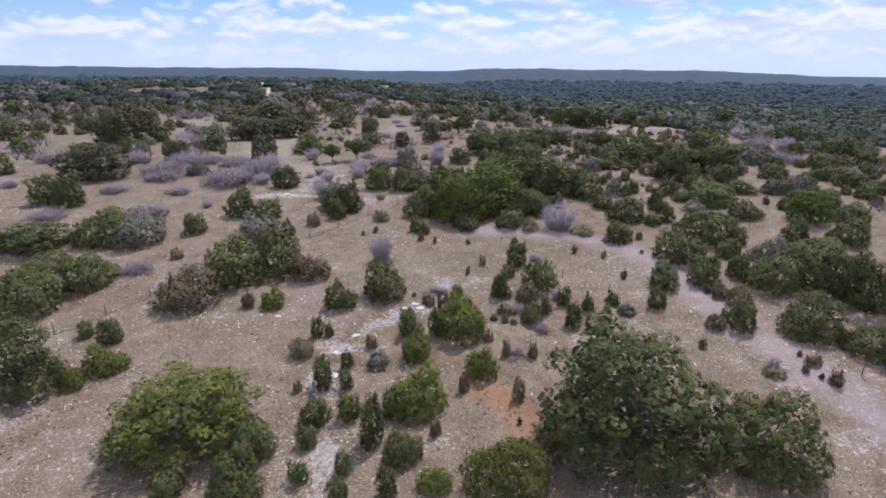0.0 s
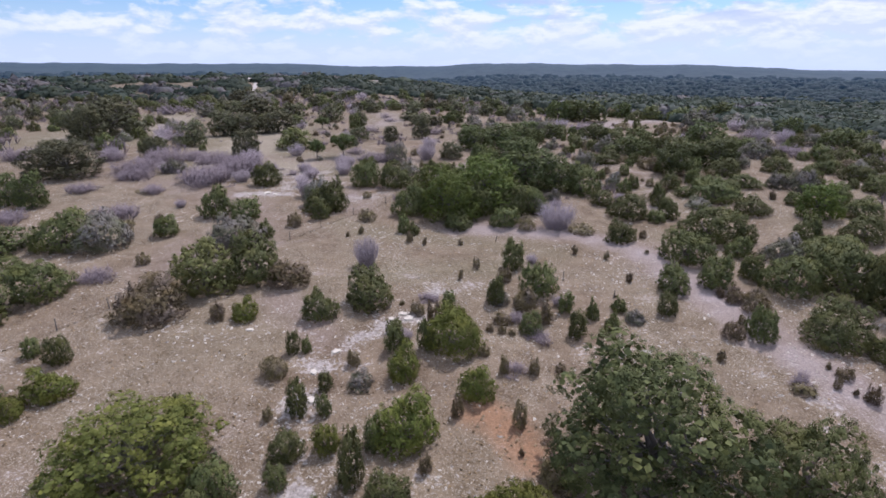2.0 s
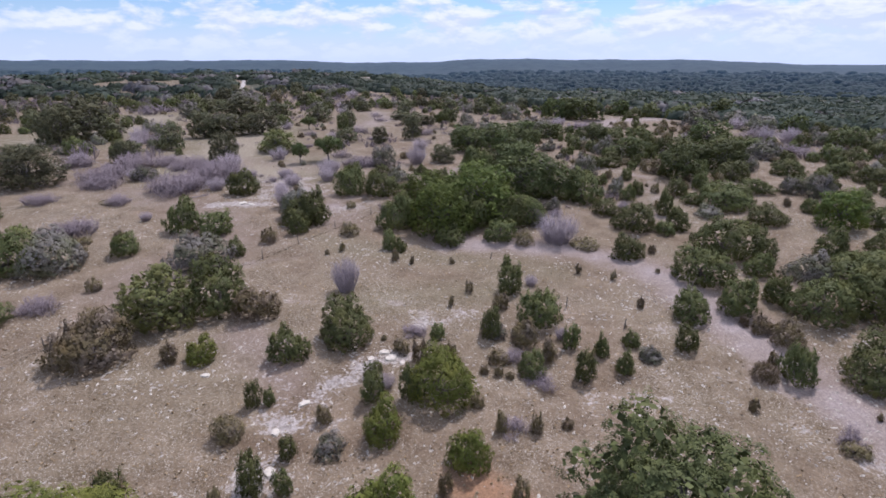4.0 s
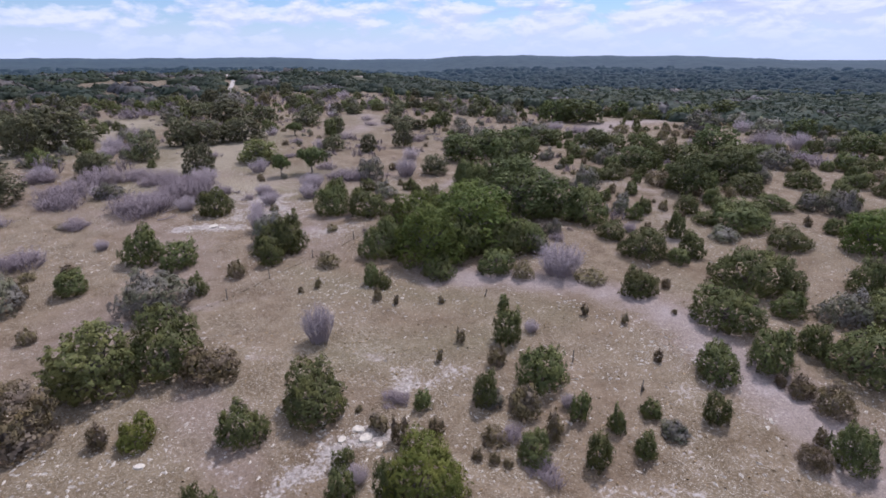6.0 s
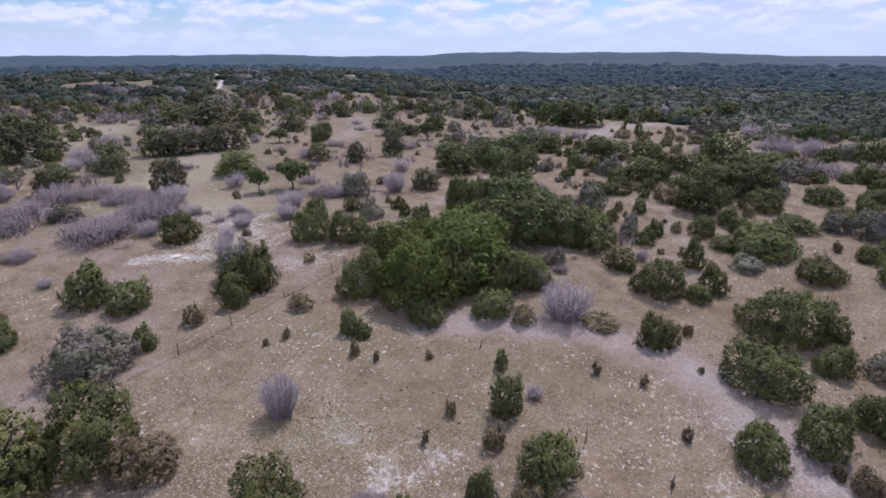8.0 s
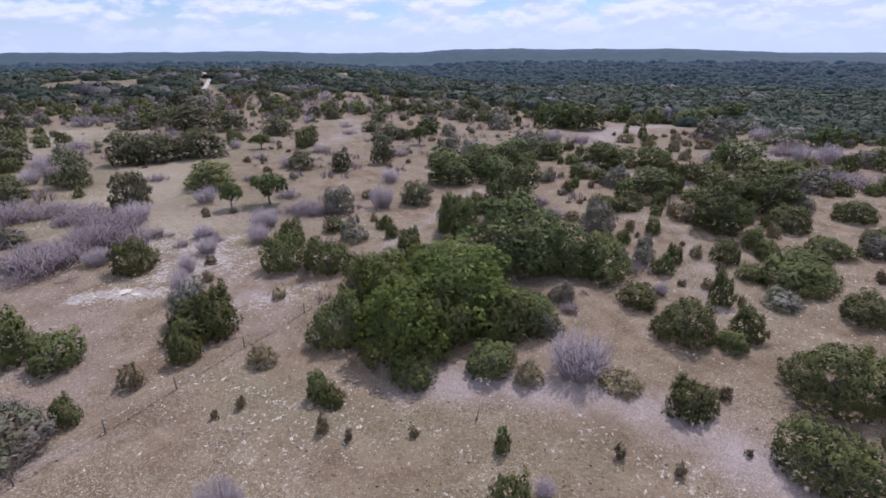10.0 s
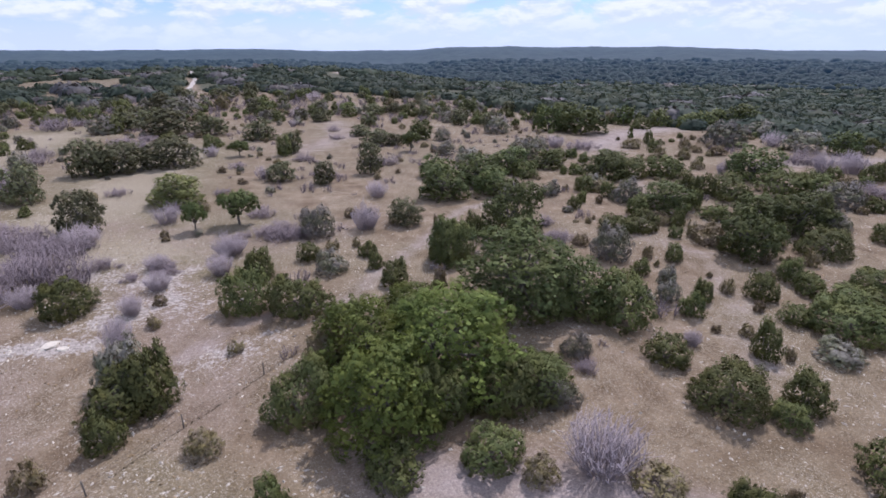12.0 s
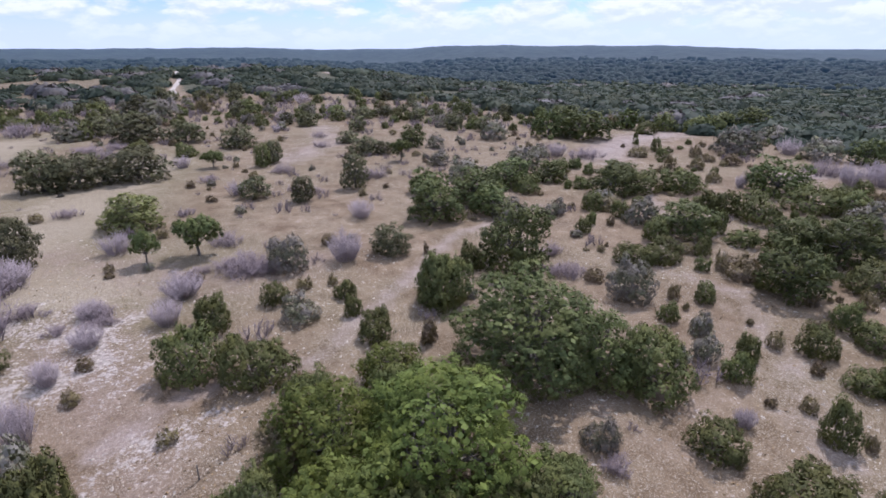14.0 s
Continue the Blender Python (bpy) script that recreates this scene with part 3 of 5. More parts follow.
def juniper_kind(rng, leaf, tufts, each, size, plumes, low=0.02, tall=0.3, limbs=3):
    """A rounded, uneven bush of upright plumes on a short forked stem."""
    thing = new("juniper")
    lean = rng.uniform(0, 6.28)
    flat = rng.uniform(0.72, 0.95)
    lobes = [((0, 0, 0.4), (0.3, 0.3, 0.42))]
    for i in range(plumes):
        a, d, r = 2 * math.pi * (i + rng.uniform(0, 0.5)) / plumes, rng.uniform(0.24, 0.33), rng.uniform(0.14, 0.19)
        lobes.append(((d * math.cos(a), flat * d * math.sin(a), rng.uniform(0.1, 0.26)), (r, r, rng.uniform(0.16, 0.24))))
    for i in range(plumes):
        a = 2 * math.pi * (i + rng.uniform(-0.35, 0.35)) / plumes
        d = rng.uniform(0.14, 0.36)
        h = rng.uniform(0.2, 0.5) * (1.3 - d) * (1 + 0.22 * math.cos(a - lean))
        r = rng.uniform(0.12, 0.22)
        lobes.append(((d * math.cos(a), flat * d * math.sin(a), h), (r, r, h * rng.uniform(0.8, 1.1) + tall * 0.12)))
    for i in range(2 * plumes):
        a, d = rng.uniform(0, 6.28), 0.36 * math.sqrt(rng.uniform(0.0, 1.0))
        r = rng.uniform(0.045, 0.085)
        lobes.append(((d * math.cos(a), flat * d * math.sin(a), rng.uniform(0.45, 0.72) * (1 - 0.9 * d) * (1 + 0.2 * math.cos(a - lean))), (r, r, rng.uniform(0.14, 0.14 + 0.8 * tall))))
    radius = 0.74 / math.sqrt(tufts)
    make_crown(rng, lobes, tufts, each, radius, 1.25 + 1.8 * tall, low, size * 0.8, 3.4, leaf, thing, upright=0.35)
    part("trunk", tubes("trunk", [bent(rng, (0, 0, -0.12), (0.03, 0.02, 0.55), 0.035, 0.012)], BARK_JUNIPER), thing)
    for i in range(limbs):
        a = 2.1 * i + rng.uniform(0, 1)
        part("limb", tubes("limb", [bent(rng, (0, 0, 0.04 + 0.03 * i), (0.26 * math.cos(a), 0.26 * math.sin(a), rng.uniform(0.4, 0.6)), 0.022, 0.006)], BARK_JUNIPER, 5), thing)
    return thing


def oak_kind(rng, leaf, tufts, each, size, lobe_count=11, skirt=0.16, openness=0.0, gap=0.12):
    """A broad live oak: a stout trunk, crooked forking limbs and a crown of many rounded clumps with gaps between them."""
    thing = new("live_oak")
    lobes, limbs = [], []
    flat = rng.uniform(0.78, 0.98)
    for i in range(lobe_count):
        u = (i + 0.5) / lobe_count
        rise = math.asin(1 - u * (1.0 - 0.25 * openness)) if not openness else math.asin(1 - 0.7 * u)
        a = 2.4 * i + rng.uniform(-0.5, 0.5)
        d = 0.36 * math.cos(rise) ** 0.75 * rng.uniform(0.75, 1.12)
        z = skirt + 0.12 + (0.62 - skirt) * math.sin(rise) ** 0.8 * rng.uniform(0.8, 1.1)
        r = rng.uniform(0.52, 0.74) / math.sqrt(lobe_count + 3) * (1 - 0.2 * openness)
        hub = (d * math.cos(a), flat * d * math.sin(a), z)
        lobes.append((hub, (r, r, r * rng.uniform(0.75, 1.15))))
        for k in range(3):
            e = rng.normal(0, 1, 3)
            e[2] = abs(e[2]) * 0.7 - 0.15
            e /= np.linalg.norm(e)
            q = np.array(hub) + e * r * 0.95
            s = r * rng.uniform(0.4, 0.65)
            lobes.append(((q[0], q[1], max(q[2], skirt + s * 0.7)), (s, s, s * 0.9)))
        limbs.append((hub[0] * 0.92, hub[1] * 0.92, z))
    if not openness:
        lobes.append(((0, 0, 0.42), (0.29, 0.29, 0.3)))
    if skirt < 0.1:
        for k in range(11):
            a, d = 0.57 * k + rng.uniform(-0.2, 0.2), rng.uniform(0.27, 0.4)
            s = rng.uniform(0.11, 0.16)
            lobes.append(((d * math.cos(a), flat * d * math.sin(a), rng.uniform(0.08, 0.2)), (s, s, s * 1.2)))
    make_crown(rng, lobes, tufts, each, 0.8 / math.sqrt(tufts), 1.15, skirt * 0.8, size, 1.15, leaf, thing, gap)
    fork = (rng.uniform(-0.03, 0.03), rng.uniform(-0.03, 0.03), 0.27)
    part("trunk", tubes("trunk", [bent(rng, (0, 0, -0.06), fork, 0.036, 0.026, 3, 0.008)], BARK_OAK, 8), thing)
    for k, q in enumerate(limbs):
        if len(limbs) > 14 and k % 2:
            continue
        line = bent(rng, fork, q, 0.019, 0.006, 4, 0.022)
        twigs = [line]
        for j in (2, 3):
            p = np.array(line[j][0])
            for s in range(2):
                twigs.append(bent(rng, p, p + rng.normal(0, 0.07, 3) + np.array([0, 0, 0.09]), 0.006, 0.002, 2, 0.01))
        part("limb", tubes("limb", twigs, BARK_OAK, 5), thing)
    return thing


def bare_kind(rng, stems, spread, clumps=1, thick=1.0, joined=False, wood=None):
    """A leafless grey shrub: many thin stems that fork upward and outward, in clumps of uneven height."""
    thing = new("bare_shrub")
    every = []
    for c in range(clumps):
        turn, way = 2.4 * c + rng.uniform(-0.5, 0.5), 0.36 * math.sqrt((c + 0.2) / clumps)
        ox, oy = (0, 0) if clumps == 1 else (way * math.cos(turn), 0.75 * way * math.sin(turn))
        tall = 1.0 if clumps == 1 else rng.uniform(0.5, 1.0) if c < 3 else rng.uniform(0.3, 0.85)
        lines = []
        for i in range(stems // clumps):
            a, s = rng.uniform(0, 6.28), math.sqrt(rng.uniform(0.02, 1)) * spread / (1 if clumps == 1 else 2.2)
            top = np.array([ox + s * math.cos(a), oy + s * math.sin(a), tall * rng.uniform(0.4, 1.0) ** (1.0 if clumps > 1 else 0.7) * (1 - (0.5 if clumps > 1 else 2.2 * s) * s)])
            root = 0.5 if clumps > 1 else 0.45
            foot = np.array([ox + root * s * math.cos(a + 0.3), oy + root * s * math.sin(a + 0.3), -0.03])
            lines.append(bent(rng, foot, top, 0.005 * thick, 0.002 * thick, 2, 0.025))
            for k in range(4):
                m = foot + (top - foot) * rng.uniform(0.4, 0.97)
                lines.append(bent(rng, m, m + rng.normal(0, 0.06, 3) * np.array([1, 1, 1.2]) + np.array([0, 0, 0.13 * tall]), 0.0032 * thick, 0.0014 * thick, 1))
        every += lines
        if not joined or c == clumps - 1:
            part("branchwork", tubes("branchwork", every, wood or DEAD_WOOD, 3), thing)
            every = []
    return thing


def seedling_kind(rng):
    thing = new("juniper_seedling")
    make_crown(rng, [((0, 0, 0.4), (0.3, 0.3, 0.45)), ((0.12, 0.05, 0.65), (0.15, 0.15, 0.4)), ((-0.14, 0.1, 0.4), (0.2, 0.18, 0.35))], 18, 9, 0.13, 2.2, 0.02, 0.11, 2.4, LEAF["brown"], thing)
    part("trunk", tubes("trunk", [bent(rng, (0, 0, -0.1), (0, 0, 0.7), 0.04, 0.015)], BARK_JUNIPER, 5), thing)
    return thing


# kind: how many patterns, and what each is made of
def pattern(kind, w, i, far, close, tall):
    rng = np.random.default_rng(100 * i + sum(map(ord, kind)))
    big = w > 5.2
    mid = w > 2.2
    if kind in ("juniper", "young", "brown", "plumed", "grey"):
        leaf = LEAF["juniper" if kind == "plumed" else kind]
        tufts, each, s, k = (440, 24, 0.0135, 12) if big else (250, 22, 0.0175, 9) if mid else (85, 18, 0.032, 5)
        if kind in ("brown", "grey"):
            each = int(each * 0.8)
        if close:
            tufts, each, s = int(tufts * 1.5), int(each * 1.5), s * 0.66
        if far:
            tufts, each, s = (tufts // 2, int(each * 0.62), s * 1.65) if far == 1 else (tufts // 4, each // 2, s * 2.5)
        return juniper_kind(rng, leaf, tufts, each, s, k, tall=0.5 if kind in ("plumed", "young", "brown") else 0.28, limbs=3 if far < 2 else 0)
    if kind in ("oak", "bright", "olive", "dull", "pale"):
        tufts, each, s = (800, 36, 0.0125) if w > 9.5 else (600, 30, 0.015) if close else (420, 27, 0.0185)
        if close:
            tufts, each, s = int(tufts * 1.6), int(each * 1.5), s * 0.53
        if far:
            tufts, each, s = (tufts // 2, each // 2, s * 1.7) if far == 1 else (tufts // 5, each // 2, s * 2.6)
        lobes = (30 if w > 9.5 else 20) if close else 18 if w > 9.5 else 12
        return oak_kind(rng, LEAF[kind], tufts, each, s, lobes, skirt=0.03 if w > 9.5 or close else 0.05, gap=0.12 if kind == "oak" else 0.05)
    if kind == "open":
        return oak_kind(rng, LEAF["oak"], 150, 26, 0.03, 8, skirt=0.24, openness=0.5, gap=0.25)
    if kind == "bare":
        return bare_kind(rng, (200 if tall else 150 if w < 5 else 230) // (1, 2, 3)[far], 0.4 if tall else 0.48, 1 if tall else 5 if w < 5 else 11, (1.05 if tall else 1.2, 1.5, 2.1)[far], far > 0, PALE_WOOD if tall else None)
    return seedling_kind(rng)


WORDS = {
    "juniper": ("juniper", "dark green rounded juniper bush on stony ground", "juniper"),
    "plumed": ("juniper", "dark green juniper bush with upright plumes on stony ground", "juniper"),
    "young": ("young_juniper", "bright yellow-green young juniper bush on rocky ground", "juniper"),
    "brown": ("brown_juniper", "small brownish half-dry juniper bush on stony ground", "juniper"),
    "grey": ("grey_bush", "grey-green bush with dead twigs among dry grass", "bush"),
    "oak": ("live_oak", "broad dark green live oak with crooked grey limbs", "tree"),
    "bright": ("live_oak", "broad bright green oak with a dense leafy crown", "tree"),
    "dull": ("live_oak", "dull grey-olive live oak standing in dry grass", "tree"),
    "olive": ("live_oak", "broad olive green oak with a sunlit domed crown", "tree"),
    "pale": ("live_oak", "light olive green live oak with a rounded crown", "tree"),
    "open": ("live_oak", "small live oak with a bare leaning trunk and thin crown", "tree"),
    "bare": ("bare_shrub", "leafless purple-grey shrub of thin weathered stems", "shrub"),
    "seedling": ("juniper_seedling", "knee-high brown-green juniper seedling on stony ground", "seedling"),
}
PATTERNS = {}
PLACED = []


def plant(kind, x, y, w, h):
    """One plant of that kind, w wide and h high."""
    step = 0 if kind == "seedling" else (2 if w > (9.5 if kind in ("oak", "bright", "olive", "dull", "pale") else 5.2) else 1 if w > 2.2 else 0)
    far, close, tall = 2 if y > 215 else 1 if y > 128 else 0, y < 48 or (79 < y < 101 and -8 < x < 22), kind == "bare" and h > 0.48 * w
    few = close and kind in ("oak", "olive", "pale", "grey", "brown", "young")
    i = len(PLACED) % (1 if few else 2 if close or kind in ("bright", "olive", "pale", "plumed", "open") or far == 2 else 3)
    PLACED.append((x, y, w))
    if kind == "bare":
        h = max(h, 0.34 * w)
    turn = (len(PLACED) * 137.5) % 360
    m = pose(x, y, ground_z(x, y) - 0.02, 0, 0, turn)
    size = Matrix.Diagonal((w, w, h, 1))
    first = PATTERNS.get((kind, step, i, far, close, tall))
    if first is None:
        ob = PATTERNS[(kind, step, i, far, close, tall)] = pattern(kind, w, i, far, close, tall)
        ob.matrix_basis = m @ size
        name, label, cat = WORDS[kind]
        if name == "juniper":
            name = ("low_juniper", "juniper", "juniper_tree")[step]
        ob.name = name
        lead = "large " if kind in ("juniper", "plumed", "grey") and step == 2 else "low " if kind in ("juniper", "young", "grey") and step == 0 else ""
        tagged(ob, lead + label, cat, group=cat + "s on the range")
        return ob
    s = first.scale
    return copy_thing(first, m @ Matrix.Diagonal((w / s[0], w / s[1], h / s[2], 1)))


# ---- the plants near the way, by distance ahead ----
plant("bare", 7.10, 49.85, 3.18, 1.19)
plant("bare", 8.80, 46.33, 3.75, 1.28)
plant("bare", 6.00, 40.67, 2.91, 0.93)
plant("brown", 3.40, 43.27, 1.23, 0.98)
plant("grey", 5.60, 53.88, 2.61, 1.18)
plant("grey", 18.80, 50.14, 2.48, 0.81)
plant("bare", -1.40, 53.78, 2.25, 0.90)
plant("brown", 9.80, 41.11, 1.02, 0.74)
plant("brown", 6.30, 47.15, 0.82, 0.65)
plant("bare", -3.70, 45.56, 2.21, 1.18)
plant("grey", -6.70, 38.45, 2.18, 1.39)
plant("juniper", -17.94, 23.24, 2.17, 1.88)
plant("juniper", -7.08, 23.55, 1.45, 1.58)
plant("juniper", -13.75, 23.60, 4.20, 3.32)
plant("juniper", -3.94, 23.88, 1.68, 1.94)
plant("young", 3.80, 24.20, 5.47, 3.95)
plant("young", -0.92, 24.39, 2.43, 1.49)
plant("juniper", -9.98, 24.96, 1.51, 1.57)
plant("juniper", -7.18, 25.65, 1.30, 1.78)
plant("juniper", -3.16, 27.04, 3.08, 2.09)
plant("juniper", -13.73, 27.28, 3.21, 2.85)
plant("juniper", 22.30, 27.94, 6.98, 5.05)
plant("juniper", -10.27, 28.21, 1.72, 1.52)
plant("juniper", -5.69, 28.39, 2.04, 3.99)
plant("olive", -19.49, 28.58, 9.65, 5.00)
plant("oak", 12.92, 28.79, 12.98, 9.20)
plant("brown", 6.86, 28.86, 2.05, 1.75)
plant("brown", -1.09, 29.47, 1.09, 1.37)
plant("juniper", -10.28, 30.61, 2.59, 2.04)
plant("seedling", 5.30, 31.21, 0.43, 0.60)
plant("young", -7.77, 31.26, 2.10, 2.11)
plant("juniper", -4.74, 31.69, 1.76, 2.18)
plant("young", -2.57, 32.34, 4.83, 3.96)
plant("oak", -35.10, 33.01, 6.93, 6.35)
plant("young", -31.57, 33.97, 2.59, 1.74)
plant("brown", -12.71, 34.17, 0.94, 1.11)
plant("brown", 5.57, 34.22, 1.30, 2.08)
plant("juniper", -19.22, 34.72, 1.71, 1.65)
plant("juniper", -8.81, 34.92, 1.33, 1.68)
plant("juniper", -10.80, 35.01, 2.00, 2.69)
plant("brown", 1.02, 35.19, 1.14, 1.72)
plant("young", -30.22, 36.47, 3.87, 2.47)
plant("young", 2.53, 37.51, 3.08, 2.88)
plant("brown", 33.35, 37.72, 1.28, 1.48)
plant("juniper", -9.33, 37.94, 1.41, 1.61)
plant("seedling", 32.58, 38.58, 0.50, 0.58)
plant("brown", 31.76, 39.43, 0.71, 1.12)
plant("brown", -13.86, 39.57, 2.35, 1.83)
plant("young", -3.32, 40.06, 3.25, 3.04)
plant("bare", 29.20, 40.07, 2.70, 1.20)
plant("brown", 28.70, 38.90, 2.10, 0.80)
plant("brown", 7.49, 40.52, 1.05, 1.60)
plant("brown", 4.99, 40.68, 1.05, 1.69)
plant("brown", 33.20, 40.79, 1.77, 1.02)
plant("juniper", -32.57, 41.02, 2.49, 2.48)
plant("brown", -7.76, 41.49, 1.40, 1.49)
plant("juniper", -35.60, 41.88, 1.76, 1.71)
plant("seedling", 32.75, 42.06, 0.53, 0.62)
plant("juniper", -13.25, 43.04, 1.33, 2.18)
plant("seedling", 24.19, 43.21, 0.88, 0.98)
plant("juniper", 40.08, 43.22, 5.97, 3.31)
plant("juniper", -12.13, 43.29, 1.12, 1.37)
plant("juniper", -4.47, 43.88, 2.02, 2.52)
plant("juniper", -1.50, 44.19, 1.97, 2.85)
plant("young", 0.77, 44.60, 5.56, 3.93)
plant("juniper", -45.75, 46.28, 8.95, 4.77)
plant("juniper", 36.08, 46.46, 6.45, 4.17)
plant("juniper", -4.81, 46.91, 1.51, 1.39)
plant("brown", 26.98, 46.99, 2.25, 1.66)
plant("juniper", 29.78, 47.22, 3.36, 3.34)
plant("juniper", 12.47, 47.26, 2.12, 2.64)
plant("brown", 5.41, 47.47, 0.88, 0.89)
plant("brown", 4.28, 47.72, 0.89, 0.85)
plant("juniper", 8.17, 47.93, 2.83, 2.14)
plant("juniper", 15.97, 48.03, 1.72, 2.29)
plant("brown", -28.70, 48.50, 6.90, 4.30)
plant("brown", -22.18, 48.45, 1.71, 1.89)
plant("young", -19.54, 48.81, 2.76, 2.17)
plant("brown", 28.84, 49.12, 1.00, 1.46)
plant("juniper", -12.28, 49.23, 3.67, 2.93)
plant("brown", -1.09, 49.28, 1.46, 2.23)
plant("brown", 5.50, 49.61, 1.94, 1.28)
plant("brown", 10.07, 50.02, 1.81, 2.14)
plant("grey", 18.75, 50.04, 1.81, 1.28)
plant("brown", 1.40, 50.24, 1.18, 1.54)
plant("brown", -2.78, 50.53, 1.82, 1.35)
plant("juniper", 14.74, 50.74, 1.44, 2.25)
plant("juniper", 22.54, 51.46, 2.32, 2.32)
plant("juniper", 12.34, 52.04, 1.73, 2.28)
plant("juniper", 17.76, 52.19, 1.74, 1.69)
plant("plumed", -7.84, 52.36, 5.86, 3.73)
plant("brown", -4.55, 52.43, 0.70, 0.59)
plant("brown", 32.06, 52.48, 3.00, 2.49)
plant("juniper", 46.77, 52.48, 6.95, 6.45)
plant("brown", 8.14, 52.97, 3.03, 2.33)
plant("juniper", -42.52, 53.14, 6.30, 4.18)
plant("juniper", 0.30, 53.14, 1.60, 1.59)
plant("bare", 11.79, 53.29, 1.70, 1.27)
plant("juniper", 5.23, 53.84, 2.32, 3.14)
plant("bare", -2.11, 53.93, 2.66, 0.89)
plant("brown", 30.85, 54.57, 2.32, 1.79)
plant("pale", -26.21, 55.14, 7.46, 5.89)
plant("seedling", 18.29, 55.27, 0.35, 0.56)
plant("brown", 29.92, 55.82, 1.12, 1.11)
plant("plumed", 10.11, 56.12, 4.61, 3.68)
plant("brown", -17.46, 56.38, 5.05, 2.94)
plant("bare", -39.36, 57.15, 5.26, 1.93)
plant("juniper", 25.33, 57.22, 4.26, 3.09)
plant("juniper", -51.39, 57.32, 6.36, 2.03)
plant("juniper", 38.16, 57.55, 6.84, 4.10)
plant("juniper", 45.33, 57.61, 8.54, 5.72)
plant("juniper", -21.64, 57.68, 6.58, 5.17)
plant("juniper", 30.54, 58.58, 4.58, 3.70)
plant("brown", 6.67, 59.05, 1.82, 1.79)
plant("seedling", 1.61, 59.43, 0.72, 1.16)
plant("brown", 21.19, 59.70, 0.93, 1.25)
plant("juniper", 35.66, 60.66, 3.48, 2.95)
plant("brown", -36.75, 62.00, 1.65, 1.60)
plant("bare", -9.66, 62.37, 4.09, 4.10)
plant("brown", 3.65, 62.52, 1.03, 1.44)
plant("juniper", 8.01, 63.12, 3.22, 3.18)
plant("oak", -57.44, 63.87, 8.89, 3.52)
plant("bare", 10.61, 64.74, 2.14, 1.36)
plant("juniper", 46.92, 65.54, 7.61, 3.87)
plant("juniper", 30.38, 66.02, 6.92, 4.03)
plant("seedling", 20.30, 66.19, 0.83, 1.11)
plant("juniper", -50.06, 66.57, 7.18, 5.09)
plant("grey", 42.57, 66.68, 5.29, 3.76)
plant("grey", -45.05, 66.98, 7.60, 4.89)
plant("seedling", 25.88, 67.73, 0.62, 0.64)
plant("juniper", 37.75, 67.79, 3.63, 2.87)
plant("seedling", 16.68, 67.97, 0.85, 1.14)
plant("grey", -27.89, 68.69, 8.10, 4.08)
plant("juniper", 8.26, 68.97, 1.62, 1.84)
plant("juniper", 51.30, 69.13, 7.13, 2.95)
plant("seedling", -3.05, 69.64, 0.76, 1.01)
plant("seedling", 1.84, 70.36, 0.88, 0.81)
plant("brown", -5.07, 70.54, 1.18, 1.59)
plant("brown", -43.50, 70.62, 1.53, 2.09)
plant("juniper", -25.00, 71.83, 2.41, 2.43)
plant("juniper", -38.90, 71.91, 4.23, 2.81)
plant("seedling", -13.72, 72.13, 0.67, 0.74)
plant("juniper", 24.03, 72.70, 4.67, 3.10)
plant("juniper", 49.54, 73.05, 4.09, 4.16)
plant("juniper", 41.33, 73.24, 3.23, 2.46)
plant("seedling", -12.18, 73.32, 0.93, 1.18)
plant("juniper", -4.86, 73.99, 2.12, 1.94)
plant("brown", 27.56, 74.27, 1.07, 1.41)
plant("juniper", 36.99, 74.34, 8.59, 5.05)
plant("juniper", -6.18, 74.56, 2.39, 2.52)
plant("brown", -45.90, 74.87, 1.83, 1.17)
plant("juniper", 59.13, 75.42, 6.20, 3.74)
plant("bare", -64.42, 75.68, 7.12, 1.63)
plant("brown", 19.29, 75.87, 4.00, 1.38)
plant("brown", -41.91, 75.99, 1.92, 1.59)
plant("brown", 11.47, 76.48, 2.73, 2.02)
plant("brown", -22.30, 76.50, 2.14, 2.30)
plant("juniper", 1.37, 77.14, 4.72, 2.67)
plant("bare", 15.97, 77.47, 7.39, 4.40)
plant("juniper", 8.40, 78.33, 4.81, 2.70)
plant("bare", -49.78, 78.58, 8.24, 2.46)
plant("brown", -12.19, 79.64, 2.85, 1.91)
plant("juniper", -30.71, 79.81, 5.17, 3.22)
plant("juniper", -19.27, 80.02, 2.96, 3.10)
plant("juniper", -35.41, 80.37, 5.20, 4.83)
plant("bright", 0.20, 81.60, 9.50, 7.20)
plant("juniper", 32.07, 81.93, 3.67, 1.88)
plant("oak", -65.99, 83.17, 5.02, 5.80)
plant("juniper", -6.30, 83.40, 5.60, 5.00)
plant("juniper", 4.30, 83.40, 6.50, 4.90)
plant("juniper", 34.64, 83.72, 3.76, 3.35)
plant("juniper", -20.45, 83.95, 5.63, 3.50)
plant("juniper", 28.28, 84.09, 6.68, 3.75)
plant("bare", -42.68, 84.13, 2.45, 1.52)
plant("oak", -70.83, 84.40, 5.09, 5.03)
plant("juniper", 9.80, 84.60, 6.40, 4.40)
plant("grey", 14.60, 84.60, 3.60, 2.60)
plant("bright", 58.88, 84.90, 6.62, 5.74)
plant("juniper", -18.40, 85.20, 5.20, 5.20)
plant("juniper", 65.54, 85.57, 6.64, 3.49)
plant("juniper", 13.20, 86.40, 6.60, 4.20)
plant("juniper", 49.51, 87.09, 5.91, 2.79)
plant("grey", -21.60, 87.40, 5.20, 5.00)
